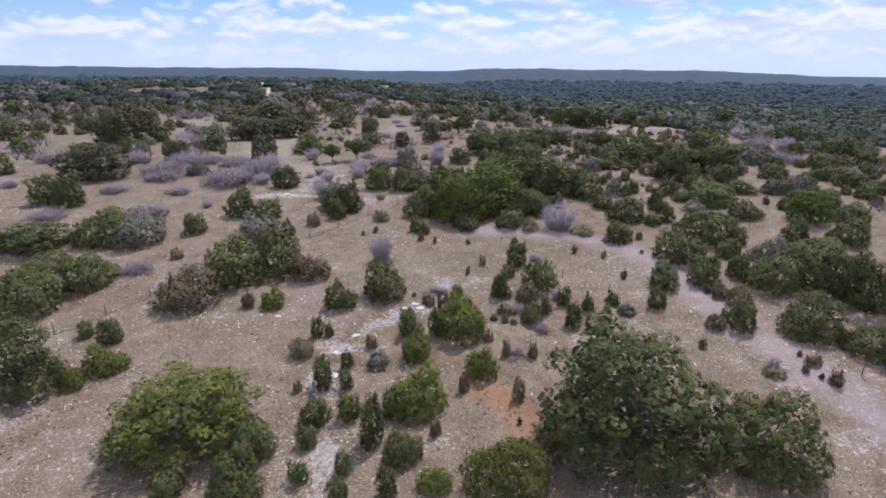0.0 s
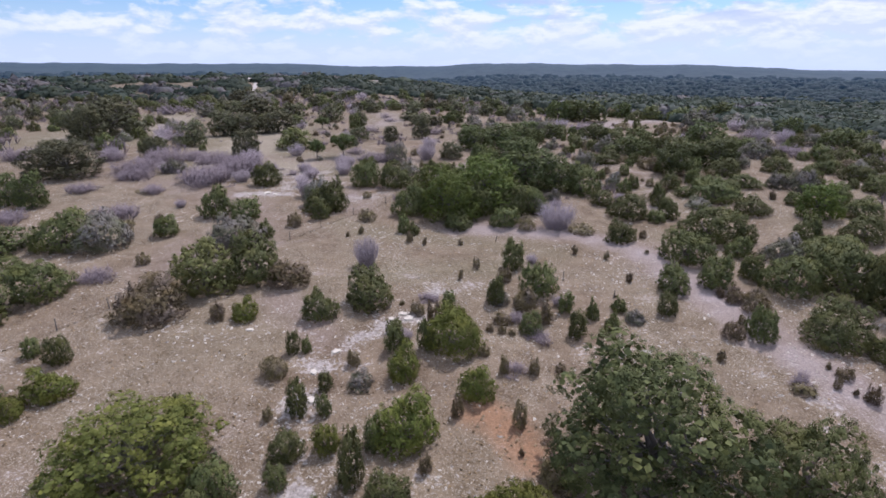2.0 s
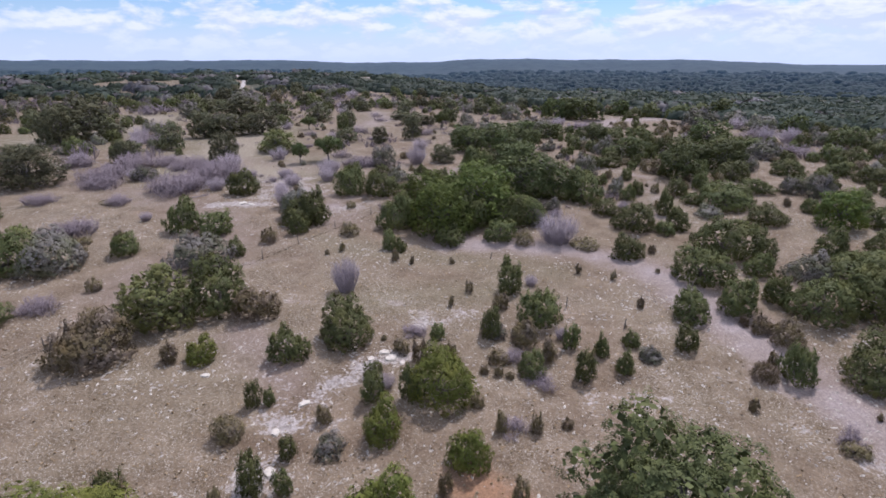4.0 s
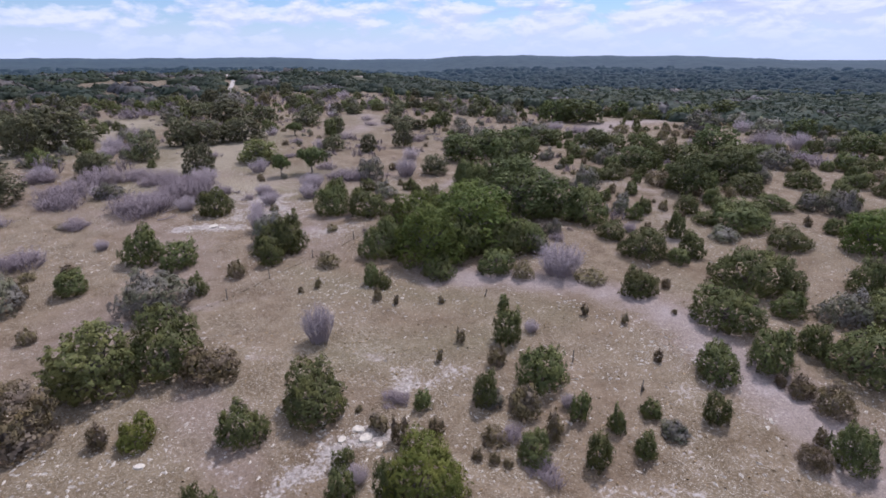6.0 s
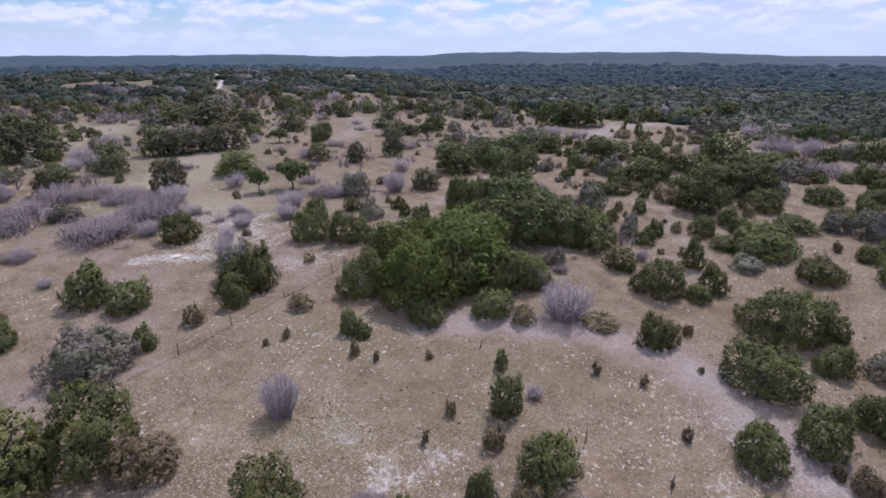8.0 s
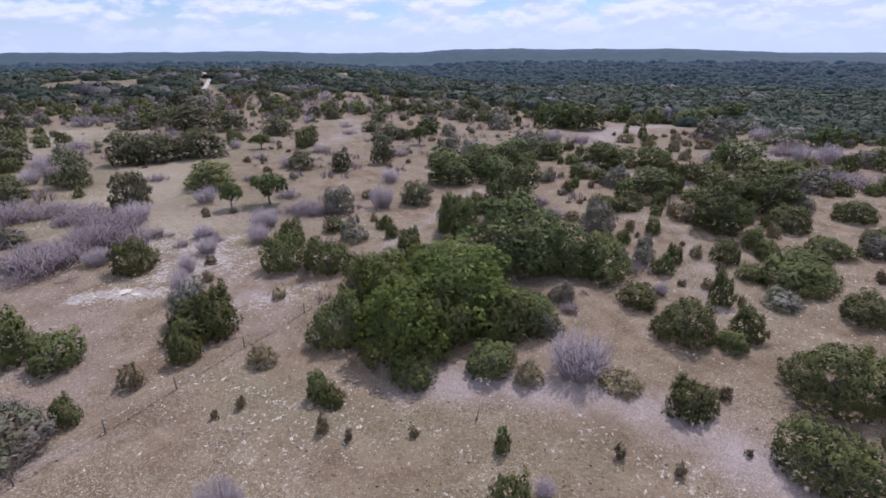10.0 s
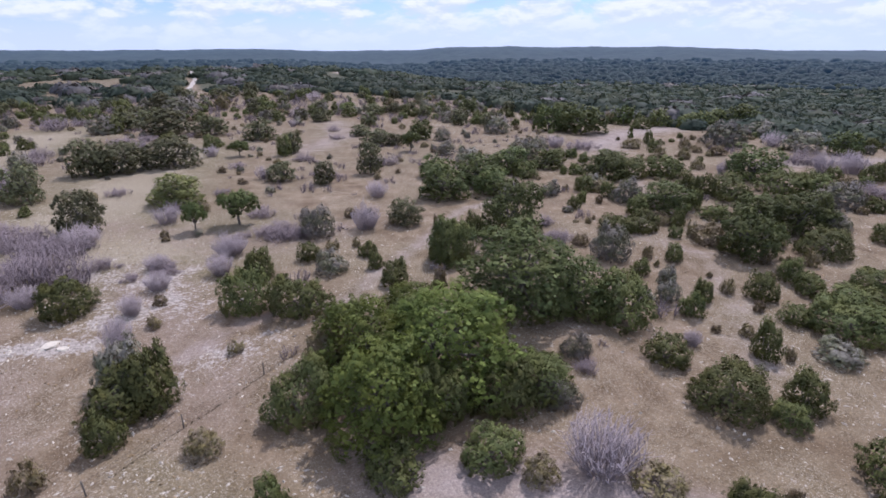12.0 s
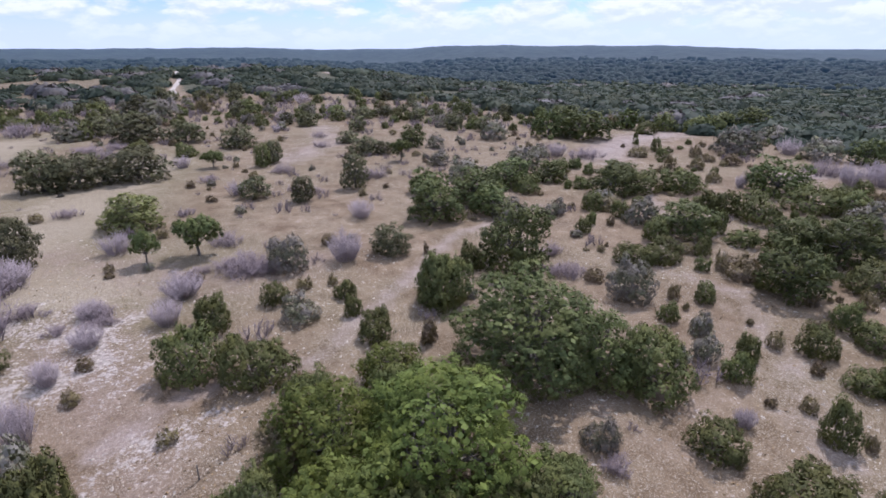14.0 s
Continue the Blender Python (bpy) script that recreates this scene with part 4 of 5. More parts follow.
plant("bright", 5.40, 88.20, 13.00, 8.20)
plant("bare", 17.90, 88.73, 3.13, 1.25)
plant("bright", -1.60, 89.60, 9.00, 6.60)
plant("juniper", 25.61, 90.04, 4.39, 2.58)
plant("brown", 37.68, 90.41, 1.00, 1.40)
plant("grey", 42.34, 90.74, 5.07, 1.82)
plant("brown", -4.60, 90.80, 5.00, 4.20)
plant("grey", 17.59, 91.02, 2.98, 2.34)
plant("juniper", 35.66, 91.03, 3.02, 4.01)
plant("bare", -51.17, 91.61, 5.07, 1.29)
plant("bare", -63.64, 92.17, 6.31, 2.37)
plant("juniper", 59.49, 92.25, 3.55, 2.33)
plant("brown", -52.60, 92.62, 4.01, 0.59)
plant("bare", -24.86, 92.71, 3.94, 4.04)
plant("juniper", 65.50, 92.77, 8.31, 4.00)
plant("bare", 29.59, 93.08, 2.40, 1.70)
plant("bare", -85.17, 94.18, 4.31, 2.17)
plant("juniper", 3.00, 94.20, 5.50, 4.20)
plant("brown", 35.90, 94.84, 1.47, 1.41)
plant("juniper", 46.96, 95.18, 9.20, 3.93)
plant("brown", 33.13, 95.43, 1.02, 0.92)
plant("juniper", -4.40, 95.60, 4.60, 3.60)
plant("brown", 57.64, 95.71, 1.68, 1.56)
plant("juniper", 8.20, 96.00, 4.50, 3.60)
plant("juniper", 42.18, 96.88, 3.58, 1.90)
plant("brown", -23.80, 97.24, 1.93, 1.20)
plant("juniper", 24.23, 97.74, 7.47, 5.62)
plant("brown", -5.86, 98.56, 2.87, 1.53)
plant("juniper", 32.16, 98.91, 2.83, 2.91)
plant("bright", 1.77, 98.92, 6.05, 3.79)
plant("bare", -44.68, 99.17, 11.16, 2.07)
plant("juniper", 50.32, 99.22, 7.06, 2.89)
plant("brown", 39.79, 99.31, 1.36, 1.38)
plant("oak", 19.80, 99.60, 8.00, 6.40)
plant("bare", -27.29, 99.65, 3.39, 2.55)
plant("juniper", -33.79, 99.98, 5.79, 4.39)
plant("juniper", -9.42, 100.16, 6.69, 4.58)
plant("juniper", -15.45, 100.39, 5.47, 4.87)
plant("oak", 14.01, 100.70, 13.92, 8.69)
plant("grey", 65.65, 100.74, 6.33, 4.18)
plant("bare", -39.10, 101.14, 4.64, 2.58)
plant("grey", 30.77, 101.80, 2.73, 2.75)
plant("brown", -25.33, 101.83, 1.61, 1.18)
plant("juniper", 34.93, 102.03, 2.75, 2.70)
plant("juniper", 80.36, 102.35, 5.19, 3.26)
plant("juniper", 41.83, 102.44, 3.86, 3.09)
plant("bare", -60.08, 102.55, 9.24, 3.12)
plant("juniper", 48.30, 103.60, 4.07, 2.44)
plant("juniper", -94.56, 103.66, 4.70, 4.37)
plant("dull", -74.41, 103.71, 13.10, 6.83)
plant("juniper", 57.05, 103.73, 6.31, 2.63)
plant("brown", 38.73, 103.81, 1.70, 2.00)
plant("brown", 5.30, 105.02, 2.07, 2.74)
plant("bare", -27.03, 105.32, 4.39, 2.29)
plant("grey", 32.32, 105.92, 2.15, 2.27)
plant("juniper", 0.02, 106.16, 4.21, 3.11)
plant("bare", -56.45, 106.99, 4.24, 2.52)
plant("bare", -31.28, 107.39, 2.77, 1.08)
plant("juniper", 66.84, 107.49, 5.44, 2.40)
plant("juniper", -16.52, 108.65, 4.58, 3.98)
plant("bare", -45.71, 108.90, 8.09, 2.93)
plant("bare", -27.91, 109.08, 3.86, 1.29)
plant("bare", -21.43, 109.62, 4.41, 3.05)
plant("grey", -8.05, 110.01, 4.24, 2.85)
plant("juniper", -2.60, 110.86, 2.39, 2.33)
plant("bare", -28.48, 110.96, 4.53, 1.48)
plant("bare", -36.17, 111.08, 4.46, 1.59)
plant("juniper", 83.77, 112.46, 6.37, 3.32)
plant("juniper", 6.66, 113.02, 5.99, 5.95)
plant("juniper", -11.41, 113.53, 3.48, 2.21)
plant("juniper", -4.02, 114.94, 2.68, 2.26)
plant("bare", -22.35, 115.22, 4.19, 2.13)
plant("bare", -47.68, 116.17, 8.28, 1.91)
plant("bare", -44.14, 116.34, 9.33, 3.37)
plant("brown", -8.98, 117.01, 1.90, 1.47)
plant("bare", -94.24, 117.07, 7.84, 3.22)
plant("bare", -53.22, 117.44, 6.56, 2.32)
plant("brown", -5.93, 118.41, 1.54, 1.28)
plant("juniper", 71.78, 118.98, 7.21, 3.61)
plant("bare", -74.71, 119.61, 5.54, 2.78)
plant("brown", -22.60, 119.64, 2.70, 1.03)
plant("juniper", 82.33, 119.87, 6.05, 2.96)
plant("brown", -33.04, 120.61, 1.30, 0.93)
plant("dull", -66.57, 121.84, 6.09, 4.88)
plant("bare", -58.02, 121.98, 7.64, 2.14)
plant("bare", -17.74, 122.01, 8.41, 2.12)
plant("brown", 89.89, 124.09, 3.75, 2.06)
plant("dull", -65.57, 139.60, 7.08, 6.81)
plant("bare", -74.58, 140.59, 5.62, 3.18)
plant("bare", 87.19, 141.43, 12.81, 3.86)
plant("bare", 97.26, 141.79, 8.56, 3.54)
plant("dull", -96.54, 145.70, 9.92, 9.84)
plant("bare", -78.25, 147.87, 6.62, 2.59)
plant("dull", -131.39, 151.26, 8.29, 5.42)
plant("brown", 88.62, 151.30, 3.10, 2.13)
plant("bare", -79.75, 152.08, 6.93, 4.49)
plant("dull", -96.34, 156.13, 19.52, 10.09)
plant("bare", 98.87, 163.63, 8.67, 4.83)
plant("bare", -85.18, 171.35, 8.32, 3.38)
plant("bare", -90.38, 180.28, 9.33, 3.53)
plant("brown", -84.87, 288.79, 6.26, 6.91)
plant("juniper", -66.42, 292.14, 9.92, 5.69)
plant("juniper", -31.23, 292.23, 9.98, 3.50)
plant("brown", -18.48, 295.04, 3.85, 2.18)
plant("bare", -107.57, 309.72, 11.07, 4.34)
plant("juniper", -61.21, 330.15, 8.75, 5.30)


# ---- the thicket and the open rise beyond it ----
plant("bare", -62.40, 107.41, 12.37, 4.30)
plant("bare", -45.60, 101.10, 11.68, 3.48)
plant("bare", -40.20, 106.90, 10.99, 5.10)
plant("bare", -51.50, 119.72, 9.39, 3.59)
plant("bare", -43.20, 118.53, 6.78, 3.46)
plant("bare", -61.90, 117.46, 10.86, 4.10)
plant("bare", -74.90, 148.70, 9.33, 3.97)
plant("bare", -29.80, 110.92, 4.05, 2.07)
plant("bare", -22.30, 115.55, 6.17, 3.15)
plant("bare", -74.00, 118.13, 7.77, 3.30)
plant("grey", -54.80, 107.28, 4.93, 2.79)
plant("bare", -22.70, 131.38, 5.94, 2.62)
plant("bare", -51.30, 92.73, 4.78, 1.79)
plant("juniper", 48.06, 107.05, 3.56, 3.03)
plant("grey", 33.02, 107.11, 2.30, 2.11)
plant("seedling", 38.67, 108.15, 0.84, 0.77)
plant("juniper", 30.41, 109.10, 2.51, 2.08)
plant("brown", 53.28, 110.81, 1.94, 2.33)
plant("seedling", 33.35, 111.36, 0.84, 0.93)
plant("brown", 47.66, 111.53, 1.56, 1.61)
plant("brown", 51.39, 112.32, 0.81, 0.93)
plant("brown", 50.39, 112.32, 0.81, 0.74)
plant("juniper", 36.43, 113.20, 2.89, 2.26)
plant("brown", 33.14, 113.86, 1.44, 2.12)
plant("juniper", 6.98, 113.97, 6.03, 6.05)
plant("oak", 46.84, 114.33, 8.85, 6.46)
plant("grey", 28.43, 114.33, 5.83, 4.98)
plant("juniper", 57.91, 115.20, 7.69, 3.84)
plant("brown", 25.50, 118.77, 2.55, 1.62)
plant("brown", 43.85, 118.85, 4.82, 3.13)
plant("juniper", 53.28, 118.90, 4.32, 3.06)
plant("bare", -22.61, 120.63, 3.44, 1.41)
plant("bare", 22.58, 120.81, 5.81, 1.96)
plant("juniper", 39.86, 120.93, 2.02, 1.87)
plant("brown", 42.64, 121.36, 1.82, 2.58)
plant("bare", -15.12, 121.70, 5.55, 2.10)
plant("brown", -33.96, 122.31, 1.35, 1.25)
plant("grey", -12.21, 122.55, 5.34, 4.75)
plant("brown", 22.26, 122.71, 0.61, 0.73)
plant("juniper", 10.92, 122.81, 3.66, 3.77)
plant("grey", 65.21, 122.87, 4.87, 3.49)
plant("oak", 16.18, 122.97, 9.22, 8.48)
plant("juniper", 32.18, 123.52, 5.49, 2.75)
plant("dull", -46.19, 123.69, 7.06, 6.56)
plant("juniper", 35.88, 124.23, 5.64, 3.02)
plant("oak", 60.40, 124.40, 10.24, 6.02)
plant("open", -30.41, 124.61, 3.51, 4.52)
plant("bare", -5.44, 125.65, 6.04, 4.32)
plant("juniper", 42.59, 126.37, 2.78, 2.57)
plant("open", -24.70, 126.93, 6.16, 5.43)
plant("bare", 22.15, 127.18, 3.97, 1.75)
plant("brown", 29.08, 127.60, 1.49, 1.02)
plant("oak", 56.23, 127.83, 8.44, 4.83)
plant("brown", 27.21, 127.94, 0.99, 0.50)
plant("dull", 0.26, 128.00, 5.57, 3.95)
plant("brown", 5.20, 128.14, 0.95, 1.74)
plant("bare", -36.22, 128.51, 5.54, 3.22)
plant("brown", 30.48, 129.33, 0.68, 0.81)
plant("juniper", 50.10, 129.85, 5.12, 2.56)
plant("juniper", 38.21, 132.12, 4.03, 3.26)
plant("oak", 44.12, 134.70, 9.71, 4.86)
plant("juniper", 49.12, 135.16, 3.42, 3.71)
plant("juniper", 28.87, 135.67, 2.52, 2.34)
plant("grey", 76.54, 138.15, 9.23, 4.62)
plant("brown", 34.11, 138.68, 1.71, 1.59)
plant("juniper", 31.13, 139.21, 2.08, 2.23)
plant("grey", 39.12, 139.71, 5.78, 4.36)
plant("pale", -40.04, 139.99, 10.47, 5.24)
plant("juniper", 59.30, 141.05, 7.51, 4.75)
plant("grey", 18.79, 142.61, 6.52, 3.87)
plant("juniper", 37.52, 143.04, 3.98, 2.87)
plant("oak", 6.78, 143.79, 10.53, 5.86)
plant("bare", -5.25, 143.88, 5.83, 3.42)
plant("bare", -52.32, 144.41, 5.06, 2.39)
plant("grey", 26.59, 144.63, 4.39, 3.05)
plant("juniper", 78.18, 145.18, 7.61, 3.80)
plant("bare", -34.02, 145.57, 4.18, 1.70)
plant("juniper", 56.22, 146.01, 5.53, 4.02)
plant("oak", 16.36, 146.14, 7.67, 4.89)
plant("juniper", 72.41, 146.89, 9.10, 4.66)
plant("juniper", 33.56, 147.30, 4.10, 3.28)
plant("juniper", 54.49, 147.37, 5.00, 3.52)
plant("brown", 36.73, 147.85, 5.18, 2.59)
plant("brown", 86.57, 150.17, 4.02, 2.69)
plant("grey", 36.22, 151.01, 5.33, 2.96)
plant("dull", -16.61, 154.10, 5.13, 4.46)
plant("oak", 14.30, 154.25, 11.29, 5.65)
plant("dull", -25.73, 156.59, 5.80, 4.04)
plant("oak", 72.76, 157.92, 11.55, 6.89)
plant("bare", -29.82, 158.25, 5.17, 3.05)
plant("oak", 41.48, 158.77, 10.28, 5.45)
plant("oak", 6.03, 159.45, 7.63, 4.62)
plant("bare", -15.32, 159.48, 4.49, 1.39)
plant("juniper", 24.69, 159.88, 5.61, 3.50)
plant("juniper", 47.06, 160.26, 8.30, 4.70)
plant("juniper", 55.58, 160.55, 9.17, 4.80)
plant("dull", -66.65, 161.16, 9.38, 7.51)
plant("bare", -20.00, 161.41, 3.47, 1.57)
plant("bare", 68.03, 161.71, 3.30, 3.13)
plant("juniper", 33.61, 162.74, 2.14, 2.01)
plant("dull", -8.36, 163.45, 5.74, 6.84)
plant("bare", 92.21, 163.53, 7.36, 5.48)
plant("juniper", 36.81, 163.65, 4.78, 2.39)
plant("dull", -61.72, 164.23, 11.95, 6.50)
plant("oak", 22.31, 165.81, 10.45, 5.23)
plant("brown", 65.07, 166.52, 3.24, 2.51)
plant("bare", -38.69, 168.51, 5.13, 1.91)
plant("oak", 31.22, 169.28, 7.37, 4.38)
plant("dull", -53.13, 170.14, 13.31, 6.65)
plant("bare", 103.24, 170.43, 6.44, 4.49)
plant("grey", 13.50, 171.22, 7.31, 4.35)
plant("bare", -5.75, 171.63, 7.34, 3.09)
plant("oak", 47.19, 172.04, 7.82, 3.91)
plant("bare", 95.04, 175.43, 11.04, 4.81)
plant("juniper", 41.52, 175.81, 2.95, 2.52)
plant("juniper", 34.93, 177.48, 5.97, 3.30)
plant("bare", -26.21, 178.02, 6.66, 2.84)
plant("brown", 67.34, 178.63, 3.24, 3.39)
plant("brown", 61.85, 180.15, 2.93, 3.55)
plant("bare", -48.94, 181.07, 5.07, 2.88)
plant("open", -42.05, 181.07, 4.97, 4.00)
plant("oak", 39.86, 181.75, 3.62, 2.57)
plant("juniper", -32.14, 184.07, 4.26, 5.53)
plant("grey", 28.44, 184.08, 9.57, 4.78)
plant("grey", 8.46, 184.26, 5.44, 3.75)
plant("brown", 79.09, 184.97, 5.39, 2.70)
plant("oak", 113.31, 186.26, 8.99, 5.86)
plant("dull", -30.59, 188.27, 5.09, 5.31)
plant("brown", 75.66, 188.82, 3.22, 1.75)
plant("open", -0.38, 189.94, 5.12, 5.17)
plant("juniper", 65.27, 191.95, 3.82, 3.32)
plant("grey", 106.15, 192.17, 10.75, 5.71)
plant("bare", -72.05, 192.73, 7.48, 3.23)
plant("bare", 46.01, 193.63, 10.55, 4.12)
plant("brown", 74.95, 194.56, 3.32, 3.53)
plant("grey", 34.92, 195.72, 5.46, 3.32)
plant("bare", 39.30, 195.90, 6.86, 3.86)
plant("juniper", -53.98, 196.22, 5.50, 3.76)
plant("brown", 60.66, 196.48, 5.63, 2.88)
plant("juniper", -67.43, 198.67, 6.79, 3.39)
plant("bare", 102.49, 199.00, 9.17, 4.66)
plant("dull", -5.14, 199.62, 5.35, 3.52)
plant("bare", -80.76, 199.82, 8.85, 3.05)
plant("dull", -10.25, 199.87, 9.12, 4.56)
plant("grey", 89.50, 201.87, 14.12, 7.06)
plant("bare", -75.55, 203.54, 7.13, 2.83)
plant("juniper", 68.45, 203.82, 3.10, 4.04)
plant("bare", -22.83, 209.03, 6.59, 2.07)
plant("grey", 8.35, 209.15, 5.69, 3.77)
plant("dull", -45.58, 210.21, 9.41, 6.39)
plant("brown", 61.80, 210.74, 1.59, 1.35)
plant("oak", 2.05, 211.56, 7.40, 5.90)
plant("juniper", 67.30, 215.24, 2.20, 2.12)
plant("dull", -16.74, 216.34, 6.85, 3.43)
plant("dull", -63.08, 217.66, 11.07, 5.93)
plant("dull", -75.57, 218.57, 15.16, 7.58)
plant("grey", -96.66, 220.62, 11.23, 5.61)
plant("juniper", -93.65, 221.19, 6.15, 5.54)
plant("grey", 112.89, 221.53, 10.46, 5.23)
plant("grey", 26.81, 223.66, 8.57, 6.40)
plant("oak", 54.71, 226.74, 16.65, 8.33)
plant("bare", -26.73, 226.78, 6.45, 2.42)
plant("juniper", 72.27, 228.36, 1.99, 1.92)
plant("dull", -93.90, 228.79, 11.55, 5.77)
plant("oak", 44.75, 230.03, 10.35, 8.03)
plant("bare", -117.80, 230.38, 15.67, 4.70)
plant("juniper", 78.54, 236.45, 8.27, 4.17)
plant("bare", -42.07, 236.79, 3.99, 2.83)
plant("bare", -114.86, 239.39, 9.30, 3.34)
plant("juniper", 98.13, 241.98, 9.92, 6.22)
plant("oak", 119.04, 244.06, 13.91, 8.29)
plant("juniper", -129.18, 244.73, 9.35, 4.68)
plant("juniper", 88.80, 245.59, 8.80, 6.27)
plant("juniper", -50.14, 249.75, 5.36, 4.11)
plant("juniper", 111.36, 250.18, 11.71, 6.10)
plant("dull", -35.15, 252.22, 7.44, 4.38)
plant("juniper", 78.98, 252.41, 4.49, 5.28)
plant("juniper", -122.59, 256.85, 7.10, 4.87)
plant("brown", 74.68, 256.92, 5.67, 3.88)
plant("grey", -57.83, 259.33, 6.79, 3.82)
plant("oak", 58.13, 261.16, 13.38, 6.69)
plant("juniper", -5.49, 263.86, 4.88, 2.46)
plant("juniper", 88.56, 265.33, 3.38, 3.29)
plant("bare", -47.51, 267.02, 6.94, 3.91)
plant("juniper", -26.97, 267.63, 6.83, 3.84)
plant("grey", -96.34, 278.34, 15.43, 7.71)
plant("bare", -125.42, 280.21, 11.01, 3.47)
plant("brown", -19.50, 282.37, 2.44, 2.38)
plant("juniper", -125.17, 285.56, 9.82, 4.91)
plant("dull", -109.57, 287.93, 10.98, 7.96)
plant("oak", 22.17, 289.66, 9.93, 4.96)
plant("brown", -86.21, 292.41, 5.41, 5.86)
plant("grey", -70.93, 295.50, 9.34, 5.05)
plant("brown", -11.38, 295.97, 7.17, 4.91)
plant("bare", -34.49, 305.57, 12.03, 4.38)
plant("bare", -52.38, 326.11, 10.27, 4.99)
plant("grey", -63.53, 333.82, 10.64, 5.80)
plant("juniper", -29.29, 348.27, 6.91, 5.52)


# ---- more plants on the rise behind, too far to place one by one ----
def scatter():
    rng = random.Random(7)
    made = tries = 0
    while made < 1150 and tries < 40000:
        tries += 1
        x, y = rng.uniform(-230, 190), rng.uniform(58, 420)
        filled = y < 240 and abs(x - 6.5) < 0.8 * (y - 58)
        if y > wood_edge(x) or abs(x - 4) > 24 + 0.86 * y or (y < 120 and x < 62 and not filled) or y < 90:
            continue
        if total(TRAILS, x, y) > 0.12 or (total(GRASSES, x, y) > 0.35 and rng.random() < 0.75):
            continue
        left = x < 40
        if filled and rng.random() > (0.9 if left else 0.55):
            continue
        if y < 165 and left and rng.random() < 0.45:
            continue
        u = rng.random()
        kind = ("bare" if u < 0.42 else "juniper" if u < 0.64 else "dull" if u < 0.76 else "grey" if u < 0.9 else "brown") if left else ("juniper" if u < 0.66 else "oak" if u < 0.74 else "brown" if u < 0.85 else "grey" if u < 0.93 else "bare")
        if filled:
            kind = ("bare" if u < 0.66 else "brown" if u < 0.86 else "grey") if left else ("juniper" if u < 0.5 else "brown" if u < 0.86 else "bare")
        w = rng.uniform(1.0, 4.6 if kind == "bare" else 2.6) if filled else {"bare": rng.uniform(3, 9), "juniper": rng.uniform(2.2, 6), "oak": rng.uniform(5, 9), "dull": rng.uniform(5, 9), "grey": rng.uniform(3, 6), "brown": rng.uniform(1.3, 3)}[kind]
        if any(math.hypot(x - a, y - b) < 0.36 * (w + c) for a, b, c in PLACED):
            continue
        made += 1
        if kind == "bare":
            BRUSH.append((x, y, w, w * rng.uniform(0.34, 0.55), rng.uniform(0, 6.28)))
            PLACED.append((x, y, w))
        else:
            plant(kind, x, y, w, w * rng.uniform(0.55, 0.85))


BRUSH = []
scatter()


def far_brush():
    """The leafless brush past counting, in one mesh."""
    rng = np.random.default_rng(41)
    shapes = []
    for k in range(4):
        lines = []
        for c in range(5):
            a, d, tall = 2.4 * c, 0.34 * math.sqrt((c + 0.2) / 5), rng.uniform(0.5, 1.0)
            for i in range(6):
                b, r = rng.uniform(0, 6.28), 0.2 * math.sqrt(rng.uniform(0, 1))
                foot = np.array([d * math.cos(a), d * math.sin(a), -0.03])
                top = foot + np.array([r * math.cos(b), r * math.sin(b), tall * rng.uniform(0.5, 1.0)])
                lines.append(bent(rng, foot, top, 0.013, 0.006, 2, 0.02))
                for j in range(3):
                    m = foot + (top - foot) * rng.uniform(0.4, 0.95)
                    lines.append(bent(rng, m, m + rng.normal(0, 0.06, 3) + np.array([0, 0, 0.12 * tall]), 0.007, 0.003, 1))
        me = tubes("brush", lines, DEAD_WOOD, 3)
        shapes.append((np.array([v.co for v in me.vertices]), [tuple(p.vertices) for p in me.polygons]))
        bpy.data.meshes.remove(me)
    verts, faces, n = [], [], 0
    for k, (x, y, w, h, turn) in enumerate(BRUSH):
        v, f = shapes[k % 4]
        c, t = math.cos(turn), math.sin(turn)
        verts.append(np.stack([(v[:, 0] * c - v[:, 1] * t) * w + x, (v[:, 0] * t + v[:, 1] * c) * w + y, v[:, 2] * h + ground_z(x, y)], 1))
        faces += [tuple(n + i for i in q) for q in f]
        n += len(v)
    me = bpy.data.meshes.new("dry_brush")
    me.from_pydata(np.concatenate(verts).tolist(), [], faces)
    me.materials.append(DEAD_WOOD)
    tagged(new("dry_brush", me), "leafless purple-grey brush scattered over the dry rise", "brush", kind="stuff")


far_brush()


